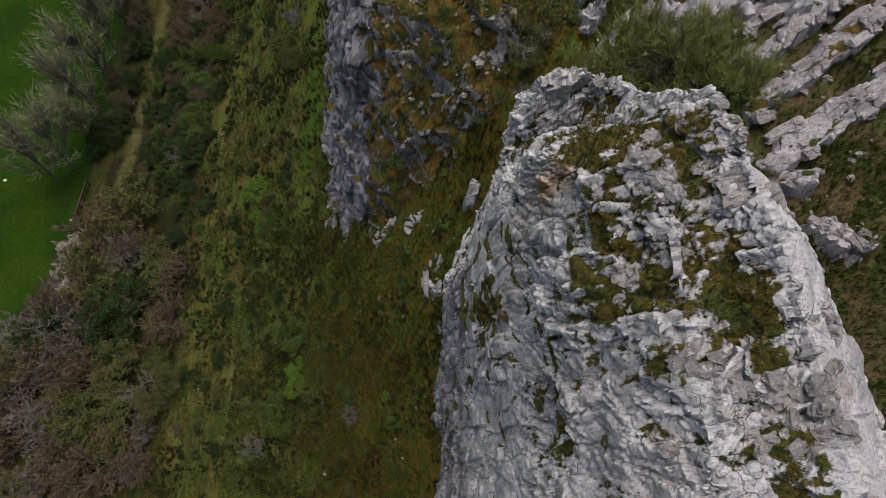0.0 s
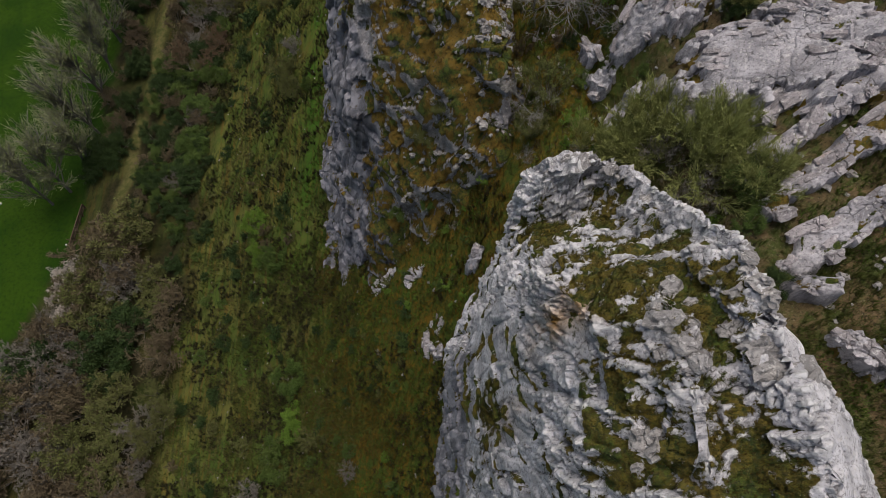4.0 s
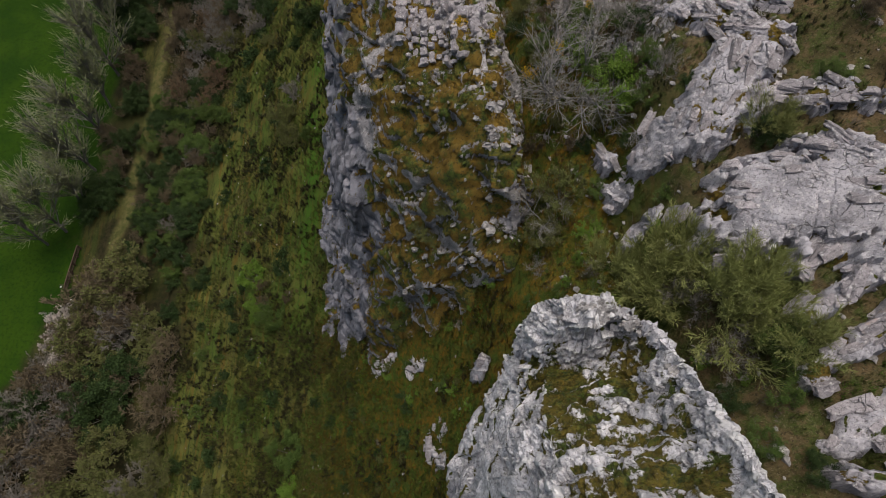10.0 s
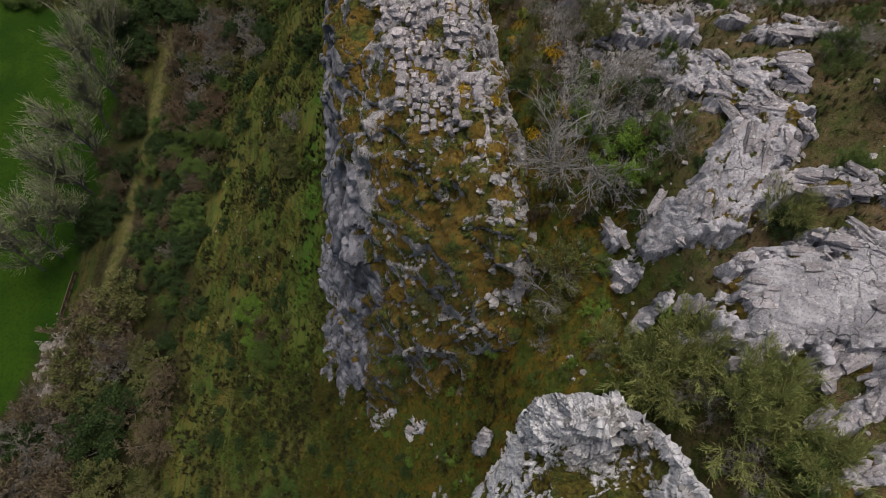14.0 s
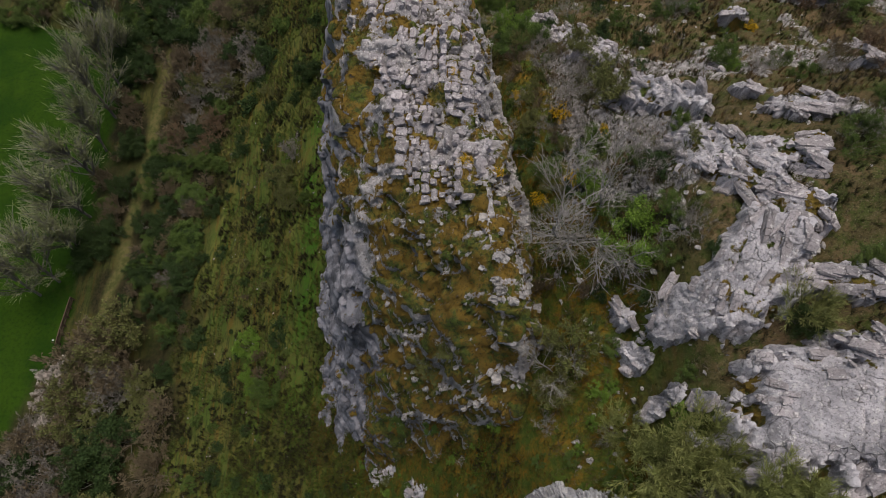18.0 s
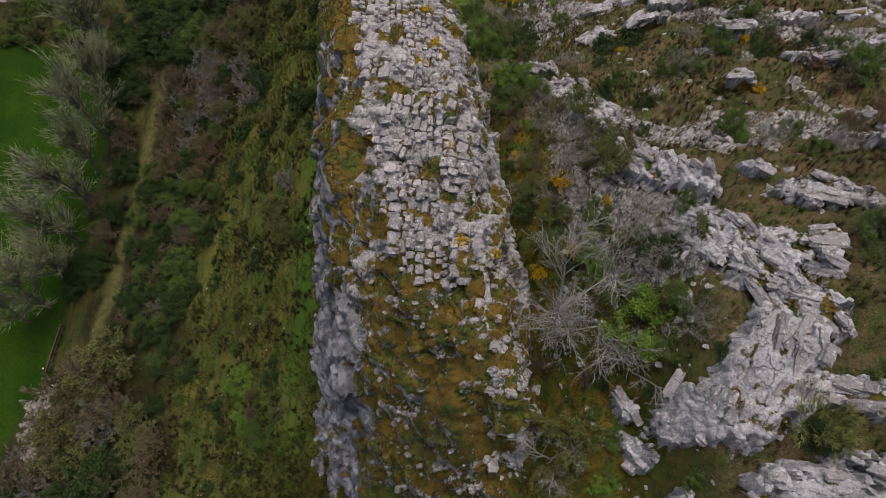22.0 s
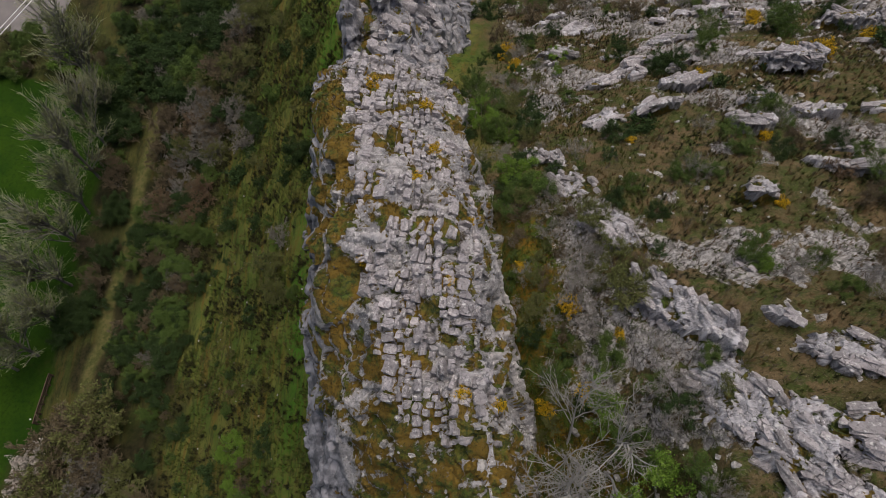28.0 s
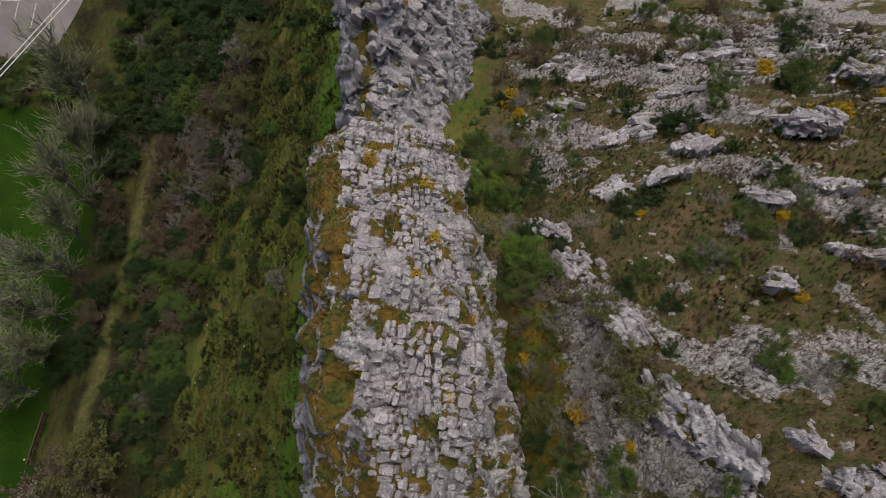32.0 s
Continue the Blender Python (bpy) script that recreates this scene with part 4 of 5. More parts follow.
outcrop(8.5, 33.4, 5.2, 1.9, -58, 55.4, 0.35, 0.3, 0.10, 0.4, 2.2, 17, 0.0, "broken limestone rib above a bare thicket")
outcrop(11.6, 28.4, 3.4, 2.1, -25, 58.8, 0.1, 0, 0.14, 0.35, 1.6, 18, 0.15)
outcrop(13.4, 31.0, 3.4, 1.7, -28, 58.0, 0.1, 0.1, 0.10, 0.35, 1.9, 19, -0.05, "pale rounded limestone outcrop split into slabs")
outcrop(11.9, 32.7, 1.3, 0.8, -35, 56.6, 0.1, 0.1, 0.08, 0.35, 1.5, 20)
outcrop(7.2, 37.8, 3.6, 1.6, -50, 52.4, 0.3, 0.25, 0.10, 0.4, 2.0, 21)
outcrop(6.3, 41.4, 4.2, 2.0, -40, 48.9, 0.3, 0.2, 0.12, 0.4, 2.0, 22)
outcrop(4.9, 44.6, 3.2, 1.7, -35, 47.0, 0.2, 0.15, 0.12, 0.4, 2.0, 23)
outcrop(8.9, 47.4, 3.4, 1.8, 20, 46.0, 0.2, 0.3, 0.10, 0.45, 2.4, 24, -0.05, "blocky pale limestone outcrop above a dark overhang")
outcrop(11.6, 47.6, 3.0, 0.9, 15, 1.1, 0, 0, 0.12, 0.4, 1.8, 25)
outcrop(13.6, 39.5, 1.9, 1.2, -30, 1.1, 0, 0, 0.12, 0.35, 1.8, 26, 0.0, "small blocky limestone hump among dry shrubs")
outcrop(15.2, 45.2, 2.8, 1.3, -18, 1.1, 0, 0, 0.12, 0.4, 1.8, 27)
outcrop(13.8, 50.4, 3.6, 1.3, 10, 1.0, 0, 0, 0.12, 0.4, 1.8, 28)
outcrop(20.2, 51.6, 3.4, 2.2, -20, 1.4, 0, 0, 0.14, 0.45, 2.2, 29, 0.0, "dark-streaked limestone hump with gorse on it")
outcrop(10.0, 53.0, 4.0, 1.6, 25, 0.6, 0, 0, 0.08, 0.5, 1.6, 30, 0.0, "flat grey limestone pavement in thin turf")
outcrop(7.4, 58.4, 2.8, 1.3, -10, 0.8, 0, 0, 0.12, 0.45, 1.8, 31)
outcrop(10.2, 64.0, 4.6, 2.6, 20, 0.7, 0, 0, 0.12, 0.4, 1.8, 32, 0.05, "reddish broken limestone pavement on the slope")
outcrop(16.5, 59.0, 5.0, 1.5, 15, 0.7, 0, 0, 0.12, 0.45, 1.8, 33)
outcrop(27.0, 58.0, 4.0, 2.2, -35, 1.2, 0, 0, 0.14, 0.45, 2.0, 34)
outcrop(16.8, 33.6, 1.2, 0.8, -20, 0.8, 0, 0, 0.1, 0.35, 1.5, 35)
outcrop(17.4, 41.5, 2.0, 1.0, -25, 0.8, 0, 0, 0.12, 0.4, 1.6, 36)
outcrop(19.2, 46.0, 2.4, 1.1, 12, 0.9, 0, 0, 0.12, 0.4, 1.6, 37)
outcrop(12.6, 54.8, 2.8, 1.1, 15, 0.8, 0, 0, 0.12, 0.4, 1.6, 38)
outcrop(20.6, 64.5, 3.4, 1.2, 10, 0.9, 0, 0, 0.12, 0.4, 1.6, 39)

# outliers at the foot of the two crags
outcrop(-4.4, 18.2, 2.2, 1.5, 10, 0.35, 0, 0, 0.2, 0.3, 0.9, 51, 0.3, "small broken limestone step on the grassy bank")
outcrop(-1.8, 17.2, 1.5, 1.2, -20, 0.3, 0, 0, 0.2, 0.3, 0.9, 52, 0.3, "small broken limestone step on the grassy bank")
outcrop(-0.6, 12.4, 3.6, 1.2, 82, 0.25, 0, 0, 0.2, 0.3, 1.2, 53, 0.25, "small broken limestone step on the grassy bank")
outcrop(1.6, 15.9, 1.6, 1.0, 70, 48.2, 0, 0, 0.10, 0.4, 2.4, 54, -0.1, "dark grey limestone stub beside the crag")
outcrop(12.6, 8.2, 2.2, 1.0, -40, 0.9, 0, 0, 0.10, 0.4, 1.6, 55)


def small_outcrops():
    """Low humps of bedrock scattered over the hillside."""
    rng = np.random.default_rng(61)
    xs, ys = rng.uniform(7, 32, 900), rng.uniform(26, 70, 900)
    ok = fbm((xs * 0.8 - ys * 0.6) / 7, (xs * 0.6 + ys * 0.8) / 3.2, 0.4, 4, 77) > -0.1
    for k, (x, y) in enumerate(list(zip(xs[ok], ys[ok]))[:85]):
        w = rng.uniform(0.5, 1.2)
        outcrop(x, y, w * rng.uniform(1.3, 2.6), w, np.interp(y, [30, 50], [-38, 5]) + rng.normal(0, 12), rng.uniform(0.2, 0.6), 0, 0, 0.12, 0.34, 1.1, 100 + k, 0.1, "", 0.10)


small_outcrops()


def stone_scatter():
    rng = np.random.default_rng(31)
    spots, singles = [], []
    xs, ys = rng.uniform(4.5, 34, 5000), rng.uniform(8, 74, 5000)
    ok = fbm(xs / 4, ys / 3, 0.4, 3, 77) > 0.05 + rng.uniform(-0.2, 0.2, 5000)
    for x, y in list(zip(xs[ok], ys[ok]))[:1600]:
        s = rng.uniform(0.05, 0.26) * rng.uniform(0.5, 1.2)
        m = pose(x, y, grid_z(x, y) + s * 0.08, rng.normal(0, 14), rng.normal(0, 14), -30 + rng.normal(0, 25)) @ Matrix.Diagonal((s * rng.uniform(1, 2.1), s, s * rng.uniform(0.4, 0.8), 1))
        (singles if s > 0.2 and len(singles) < 140 else spots).append(m)
    for k, m in enumerate(singles):
        ob = new("boulder", stones[k % len(stones)])
        ob.matrix_basis = m
        tagged(ob, "loose pale limestone boulder in rough grass", "rock", "boulders on the hillside")
    joined("hillside_stones", spots, stones, None, rock_loose, "countless pale stones showing through the turf")
    spots = []
    while len(spots) < 260:
        x, y = rng.uniform(-27, 4), rng.uniform(2, 60)
        if x > -10 and y > 21:
            continue
        s = rng.uniform(0.05, 0.17)
        spots.append(pose(x, y, grid_z(x, y) + s * 0.15, rng.normal(0, 14), rng.normal(0, 14), rng.uniform(0, 360)) @ Matrix.Diagonal((s * rng.uniform(1, 1.8), s, s * 0.7, 1)))
    joined("slope_stones", spots, stones, None, rock_loose, "small white stones scattered over the grassy slope")


stone_scatter()


# ---- plants ----
def bark_mat(name, a, b):
    n = Nodes(name, 0.9, 0.15)
    return n.done(n.mix(n.noise(3.0, 4), a, b))


def leaf_mat(name, a, b, c):
    n = Nodes(name, 0.75, 0.2)
    col = n.mix(n.step(n.island(), 0.0, 1.0), a, b)
    col = n.mix(n.math("MULTIPLY", n.random(), 0.6), col, c)
    return n.done(n.mix(n.step(n.noise(1.2, 3), 0.35, 0.7, 0, 0.6), col, a))


bark_grey = bark_mat("grey_bark", (0.20, 0.19, 0.18), (0.12, 0.115, 0.10))
bark_pale = bark_mat("pale_bark", (0.26, 0.255, 0.245), (0.16, 0.16, 0.145))
twig_grey = leaf_mat("grey_twigs", (0.19, 0.18, 0.165), (0.29, 0.275, 0.255), (0.15, 0.13, 0.11))
twig_dusk = leaf_mat("dusky_twigs", (0.135, 0.125, 0.110), (0.21, 0.195, 0.175), (0.12, 0.105, 0.085))
twig_brown = leaf_mat("brown_twigs", (0.092, 0.072, 0.046), (0.13, 0.102, 0.068), (0.105, 0.085, 0.045))
twig_red = leaf_mat("reddish_twigs", (0.115, 0.076, 0.046), (0.155, 0.106, 0.066), (0.11, 0.08, 0.05))
twig_olive = leaf_mat("olive_twigs", (0.080, 0.080, 0.032), (0.115, 0.108, 0.050), (0.10, 0.085, 0.040))
twig_poplar = leaf_mat("poplar_twigs", (0.215, 0.240, 0.130), (0.310, 0.325, 0.195), (0.25, 0.25, 0.15))
leaf_bright = leaf_mat("bright_leaves", (0.085, 0.160, 0.018), (0.135, 0.215, 0.032), (0.090, 0.150, 0.024))
leaf_dark = leaf_mat("dark_leaves", (0.016, 0.036, 0.009), (0.036, 0.062, 0.015), (0.030, 0.050, 0.012))
leaf_mid = leaf_mat("green_leaves", (0.044, 0.084, 0.015), (0.080, 0.120, 0.026), (0.066, 0.088, 0.020))
leaf_olive = leaf_mat("olive_leaves", (0.090, 0.110, 0.030), (0.130, 0.150, 0.044), (0.105, 0.105, 0.036))
leaf_broom = leaf_mat("broom_stems", (0.165, 0.195, 0.056), (0.245, 0.270, 0.098), (0.19, 0.185, 0.07))
leaf_tip = leaf_mat("young_leaves", (0.105, 0.135, 0.030), (0.150, 0.170, 0.045), (0.10, 0.12, 0.03))
blossom = leaf_mat("white_blossom", (0.36, 0.32, 0.29), (0.46, 0.42, 0.38), (0.30, 0.26, 0.23))
gorse_flower = leaf_mat("gorse_flowers", (0.52, 0.31, 0.008), (0.62, 0.42, 0.015), (0.42, 0.25, 0.010))


class Grow:
    """Builds the wood, twigs and leaves of one plant."""

    def __init__(self, seed):
        self.rng = np.random.default_rng(seed)
        self.sets, self.ribbons, self.tips = {}, [], []

    def bag(self, key):
        return self.sets.setdefault(key, ([], []))

    def tube(self, key, pts, r0, r1, sides):
        vs, fs = self.bag(key)
        first = len(vs)
        for i, p in enumerate(pts):
            d = pts[min(i + 1, len(pts) - 1)] - pts[max(i - 1, 0)]
            d = d / (np.linalg.norm(d) + 1e-9)
            u = np.cross(d, (0.31, 0.2, 0.93) if abs(d[2]) < 0.9 else (1, 0, 0))
            u = u / np.linalg.norm(u)
            w = np.cross(d, u)
            r = r0 + (r1 - r0) * i / (len(pts) - 1)
            for k in range(sides):
                t = 2 * math.pi * k / sides
                vs.append(p + r * (math.cos(t) * u + math.sin(t) * w))
        for i in range(len(pts) - 1):
            for k in range(sides):
                a, b = first + i * sides + k, first + i * sides + (k + 1) % sides
                fs.append((a, b, b + sides, a + sides))

    def ribbon(self, key, p, q, wide):
        self.ribbons.append((*p, *q, wide))

    def finish(self, o):
        """Turns the noted twigs and leaves into triangles and quads."""
        if self.ribbons:
            r = np.array(self.ribbons)
            p, q, w = r[:, :3], r[:, 3:6], r[:, 6:]
            side = np.cross(q - p, self.rng.normal(0, 1, p.shape))
            side = side / (np.linalg.norm(side, axis=1, keepdims=True) + 1e-9) * w
            self.sets["twigs"] = (np.stack([p - side, p + side, q], 1).reshape(-1, 3), np.arange(3 * len(p)).reshape(-1, 3))
        for key, count, lo in (("leaves", o["leaves"], 0.1), ("flowers", o["flowers"], 0.85)):
            if not count:
                continue
            r = np.repeat(np.array(self.tips), count, axis=0)
            p = r[:, :3] + (r[:, 3:] - r[:, :3]) * self.rng.uniform(lo, 1.1, (len(r), 1)) + self.rng.normal(0, o["fuzz"], (len(r), 3))
            size = o["leaf"] * self.rng.uniform(0.6, 1.4, (len(r), 1))
            a = self.rng.normal(0, 1, p.shape)
            a = a / np.linalg.norm(a, axis=1, keepdims=True)
            b = np.cross(a, self.rng.normal(0, 1, p.shape))
            b = b / (np.linalg.norm(b, axis=1, keepdims=True) + 1e-9)
            self.sets[key] = (np.stack([p - a * size * 0.5, p + b * size * 0.34, p + a * size * 0.5, p - b * size * 0.34], 1).reshape(-1, 3), np.arange(4 * len(p)).reshape(-1, 4))

    def bend(self, p, d, length, n, lift, wander):
        pts = [np.array(p, float)]
        d = np.array(d, float)
        for _ in range(n):
            d = d + self.rng.normal(0, wander, 3) + np.array((0, 0, lift))
            d = d / np.linalg.norm(d)
            pts.append(pts[-1] + d * length / n)
        return pts, d

    def limb(self, p, d, length, radius, level, o):
        keys = ("trunk", "limbs", "limbs")
        pts, end = self.bend(p, d, length, 4, o["lift"], o["wander"])
        self.tube(keys[min(level, 2)], pts, radius, radius * 0.45, 5 if level == 0 else 3)
        last = level >= o["levels"]
        kids = o["kids"][min(level, len(o["kids"]) - 1)]
        for k in range(kids):
            f = self.rng.uniform(o["bare"] if level == 0 else 0.15, 1.0)
            i = min(int(f * 4), 3)
            at = pts[i] + (pts[i + 1] - pts[i]) * (f * 4 - i)
            ax = pts[i + 1] - pts[i]
            ax = ax / np.linalg.norm(ax)
            away = self.rng.normal(0, 1, 3)
            away = away - ax * away.dot(ax)
            away = away / np.linalg.norm(away)
            ang = radians(self.rng.normal(o["angle"], 9))
            nd = ax * math.cos(ang) + away * math.sin(ang)
            nl = length * self.rng.uniform(0.35, 0.62) * (1.15 - 0.5 * f if level == 0 else 1.0)
            if not last:
                self.limb(at, nd, nl, radius * 0.5, level + 1, o)
            else:
                tp, _ = self.bend(at, nd, nl, 2, o["lift"], o["wander"])
                self.ribbon("twigs", tp[0], tp[1], o["twig"])
                self.ribbon("twigs", tp[1], tp[2], o["twig"] * 0.8)
                self.tips.append((*tp[0], *tp[2]))


def plant(name, seed, height, stems, label, category, mats, splay=0.0, stem_r=0.02, **o):
    """A master plant of unit placing: an Empty with its parts."""
    opt = dict(levels=2, kids=(6, 5, 6), lift=0.08, wander=0.12, angle=38, bare=0.25, twig=0.012, leaves=0, leaf=0.08, fuzz=0.05, flowers=0)
    opt.update(o)
    g = Grow(seed)
    for k in range(stems):
        t = 2 * math.pi * (k + g.rng.uniform(-0.3, 0.3)) / stems
        tilt = splay * g.rng.uniform(0.35, 1.0) if stems > 1 else splay * 0.1
        d = np.array((math.sin(tilt) * math.cos(t), math.sin(tilt) * math.sin(t), math.cos(tilt)))
        p = np.array((math.cos(t), math.sin(t), 0)) * (0.05 * height * (stems > 1)) - d * 0.1
        g.limb(p, d, height * (0.72 if stems > 1 else 0.8) * g.rng.uniform(0.8, 1.1), stem_r * height, 0, opt)
    g.finish(opt)
    top = new(name)
    tagged(top, label, category)
    names = {"trunk": "trunk" if stems == 1 else "stem_clump", "limbs": "branchwork", "twigs": "crown", "leaves": "foliage", "flowers": "bloom"}
    for key, (vs, fs) in g.sets.items():
        ob = new(names[key], raw_mesh(names[key], vs, fs, mats[key]))
        ob.parent = top
    return top


def hide_master(ob):
    for o in (ob, *ob.children_recursive):
        bpy.data.objects.remove(o)


MASTERS = {}


def kinds(key, count, **o):
    MASTERS[key] = [plant(seed=o["seed0"] + 13 * k, **{a: b for a, b in o.items() if a != "seed0"}) for k in range(count)]


kinds("poplar", 3, seed0=1, name="poplar_tree", height=13, stems=1, splay=0.3, stem_r=0.014, label="tall bare poplar with pale budding twigs at the meadow edge", category="tree",
      mats=dict(trunk=bark_grey, limbs=bark_grey, twigs=twig_poplar, leaves=leaf_tip), levels=2, kids=(24, 8, 9), lift=0.11, wander=0.05, angle=27, bare=0.08, twig=0.036, leaves=1, leaf=0.10, fuzz=0.05)
kinds("grey", 3, seed0=101, name="bare_shrub", height=4, stems=8, splay=0.75, label="leafless grey shrub with a dense twiggy dome", category="shrub",
      mats=dict(trunk=bark_grey, limbs=bark_grey, twigs=twig_dusk), levels=2, kids=(6, 6, 8), lift=0.07, wander=0.14, angle=40, stem_r=0.009, twig=0.045)
kinds("brown", 3, seed0=201, name="bare_shrub", height=4, stems=8, splay=0.75, label="leafless brown shrub in the thicket below the slope", category="shrub",
      mats=dict(trunk=bark_grey, limbs=twig_brown, twigs=twig_brown), levels=2, kids=(6, 6, 8), lift=0.07, wander=0.14, angle=40, stem_r=0.009, twig=0.045)
kinds("red", 2, seed0=301, name="bare_shrub", height=4, stems=8, splay=0.7, label="leafless reddish shrub in the thicket below the slope", category="shrub",
      mats=dict(trunk=bark_grey, limbs=twig_red, twigs=twig_red), levels=2, kids=(6, 6, 8), lift=0.07, wander=0.14, angle=38, stem_r=0.009, twig=0.045)
kinds("olive", 3, seed0=401, name="budding_shrub", height=4, stems=8, splay=0.8, label="olive-brown budding shrub with fine upright twigs", category="shrub",
      mats=dict(trunk=bark_grey, limbs=twig_olive, twigs=twig_olive, leaves=leaf_olive), levels=2, kids=(6, 6, 7), lift=0.10, wander=0.13, angle=36, stem_r=0.008, twig=0.036, leaves=2, leaf=0.11)
kinds("green", 3, seed0=501, name="leafy_bush", height=4, stems=7, splay=0.9, label="bright green leafy bush with a rounded uneven crown", category="shrub",
      mats=dict(trunk=bark_grey, limbs=bark_grey, twigs=leaf_mid, leaves=leaf_bright), levels=2, kids=(5, 5, 6), lift=0.08, wander=0.14, angle=42, stem_r=0.008, twig=0.012, leaves=11, leaf=0.15, fuzz=0.15)
kinds("dark", 3, seed0=601, name="evergreen_bush", height=4, stems=7, splay=0.95, label="dark green evergreen bush", category="shrub",
      mats=dict(trunk=bark_grey, limbs=bark_grey, twigs=leaf_dark, leaves=leaf_dark), levels=2, kids=(5, 5, 6), lift=0.06, wander=0.14, angle=44, stem_r=0.008, twig=0.012, leaves=11, leaf=0.15, fuzz=0.15)
kinds("mid", 3, seed0=701, name="leafy_bush", height=4, stems=7, splay=0.95, label="dull green leafy bush on the slope", category="shrub",
      mats=dict(trunk=bark_grey, limbs=bark_grey, twigs=leaf_mid, leaves=leaf_mid), levels=2, kids=(5, 5, 6), lift=0.06, wander=0.14, angle=44, stem_r=0.008, twig=0.012, leaves=11, leaf=0.15, fuzz=0.15)
kinds("blossom", 2, seed0=801, name="blossoming_tree", height=4, stems=4, splay=0.6, label="small tree covered in whitish blossom", category="tree",
      mats=dict(trunk=bark_grey, limbs=bark_grey, twigs=twig_grey, leaves=blossom), levels=2, kids=(6, 6, 6), lift=0.07, wander=0.13, angle=40, stem_r=0.012, twig=0.016, leaves=3, leaf=0.16, fuzz=0.06)
kinds("gorse", 3, seed0=901, name="gorse_bush", height=1, stems=9, splay=1.0, label="gorse bush in yellow flower", category="shrub",
      mats=dict(trunk=bark_grey, limbs=leaf_dark, twigs=leaf_dark, leaves=leaf_dark, flowers=gorse_flower), levels=1, kids=(7, 8), lift=0.05, wander=0.14, angle=40, stem_r=0.014, twig=0.012, leaves=2, leaf=0.05, fuzz=0.03, flowers=5)
kinds("tree", 3, seed0=1001, name="bare_tree", height=5, stems=3, splay=0.75, label="leafless grey tree with crooked spreading boughs", category="tree",
      mats=dict(trunk=bark_pale, limbs=bark_pale, twigs=twig_grey), levels=2, kids=(9, 7, 7), lift=0.05, wander=0.15, angle=44, stem_r=0.011, twig=0.012)
kinds("wisp", 3, seed0=1101, name="broom_bush", height=3, stems=14, splay=0.9, label="wispy green broom with upright thin stems", category="shrub",
      mats=dict(trunk=twig_olive, limbs=leaf_broom, twigs=leaf_broom, leaves=leaf_broom), levels=1, kids=(14, 14), lift=0.10, wander=0.12, angle=28, stem_r=0.005, twig=0.019, leaves=0, leaf=0.045, fuzz=0.03)
kinds("heath", 3, seed0=1201, name="heather_bush", height=1, stems=10, splay=1.15, label="low dark heather clump", category="shrub",
      mats=dict(trunk=bark_grey, limbs=leaf_dark, twigs=leaf_dark, leaves=leaf_dark), levels=1, kids=(6, 7), lift=0.04, wander=0.14, angle=42, stem_r=0.012, twig=0.012, leaves=3, leaf=0.1, fuzz=0.04)

kinds("lush", 3, seed0=1301, name="leafy_bush", height=4, stems=8, splay=0.8, label="bright green small-leaved bush in the gully", category="shrub",
      mats=dict(trunk=bark_grey, limbs=bark_grey, twigs=twig_olive, leaves=leaf_bright), levels=2, kids=(5, 5, 6), lift=0.10, wander=0.14, angle=38, stem_r=0.008, twig=0.014, leaves=10, leaf=0.10, fuzz=0.11)
kinds("dull", 3, seed0=1401, name="leafy_bush", height=4, stems=8, splay=0.9, label="dull green small-leaved bush among the rocks", category="shrub",
      mats=dict(trunk=bark_grey, limbs=bark_grey, twigs=twig_olive, leaves=leaf_mid), levels=2, kids=(5, 5, 6), lift=0.08, wander=0.14, angle=40, stem_r=0.008, twig=0.014, leaves=9, leaf=0.11, fuzz=0.12)
kinds("ever", 3, seed0=1501, name="evergreen_bush", height=4, stems=8, splay=1.0, label="low dark evergreen bush among the rocks", category="shrub",
      mats=dict(trunk=bark_grey, limbs=bark_grey, twigs=leaf_dark, leaves=leaf_dark), levels=2, kids=(5, 5, 6), lift=0.06, wander=0.14, angle=44, stem_r=0.008, twig=0.014, leaves=9, leaf=0.12, fuzz=0.12)
kinds("bare", 3, seed0=1601, name="bare_shrub", height=4, stems=9, splay=0.9, label="leafless grey-brown shrub among the rocks", category="shrub",
      mats=dict(trunk=bark_grey, limbs=bark_grey, twigs=twig_grey), levels=2, kids=(6, 6, 7), lift=0.06, wander=0.18, angle=42, stem_r=0.007, twig=0.022)

SIZE = {"poplar": 13, "gorse": 1, "tree": 5, "wisp": 3, "heath": 1}
planted = 0
PARTS = {m.name: list(m.children) for group in MASTERS.values() for m in group}


def put(kind, x, y, height, z=None, wide=1.0):
    global planted
    planted += 1
    rng = np.random.default_rng(planted * 7 + 5)
    master = MASTERS[kind][planted % len(MASTERS[kind])]
    s = height / SIZE.get(kind, 4)
    ob = master.copy()
    scene.collection.objects.link(ob)
    ob.matrix_basis = pose(x, y, (grid_z(x, y) if z is None else z) - 0.05, 0, 0, rng.uniform(0, 360)) @ Matrix.Diagonal((s * wide, s * wide, s, 1))
    for child in PARTS[master.name]:
        c = child.copy()
        scene.collection.objects.link(c)
        c.parent = ob
    return ob


# poplars along the meadow
for x, y, h in ((-50.0, 80.0, 17), (-46.2, 70.5, 12.5), (-46.0, 65.5, 13), (-46.4, 60.5, 12), (-46.0, 56.0, 13.5), (-46.5, 50.8, 12.5), (-47.0, 46.0, 12),
                (-48.5, 42.0, 13), (-50.5, 40.2, 11.5), (-46.4, 75.5, 9)):
    put("poplar", x, y, h, wide=1.15)
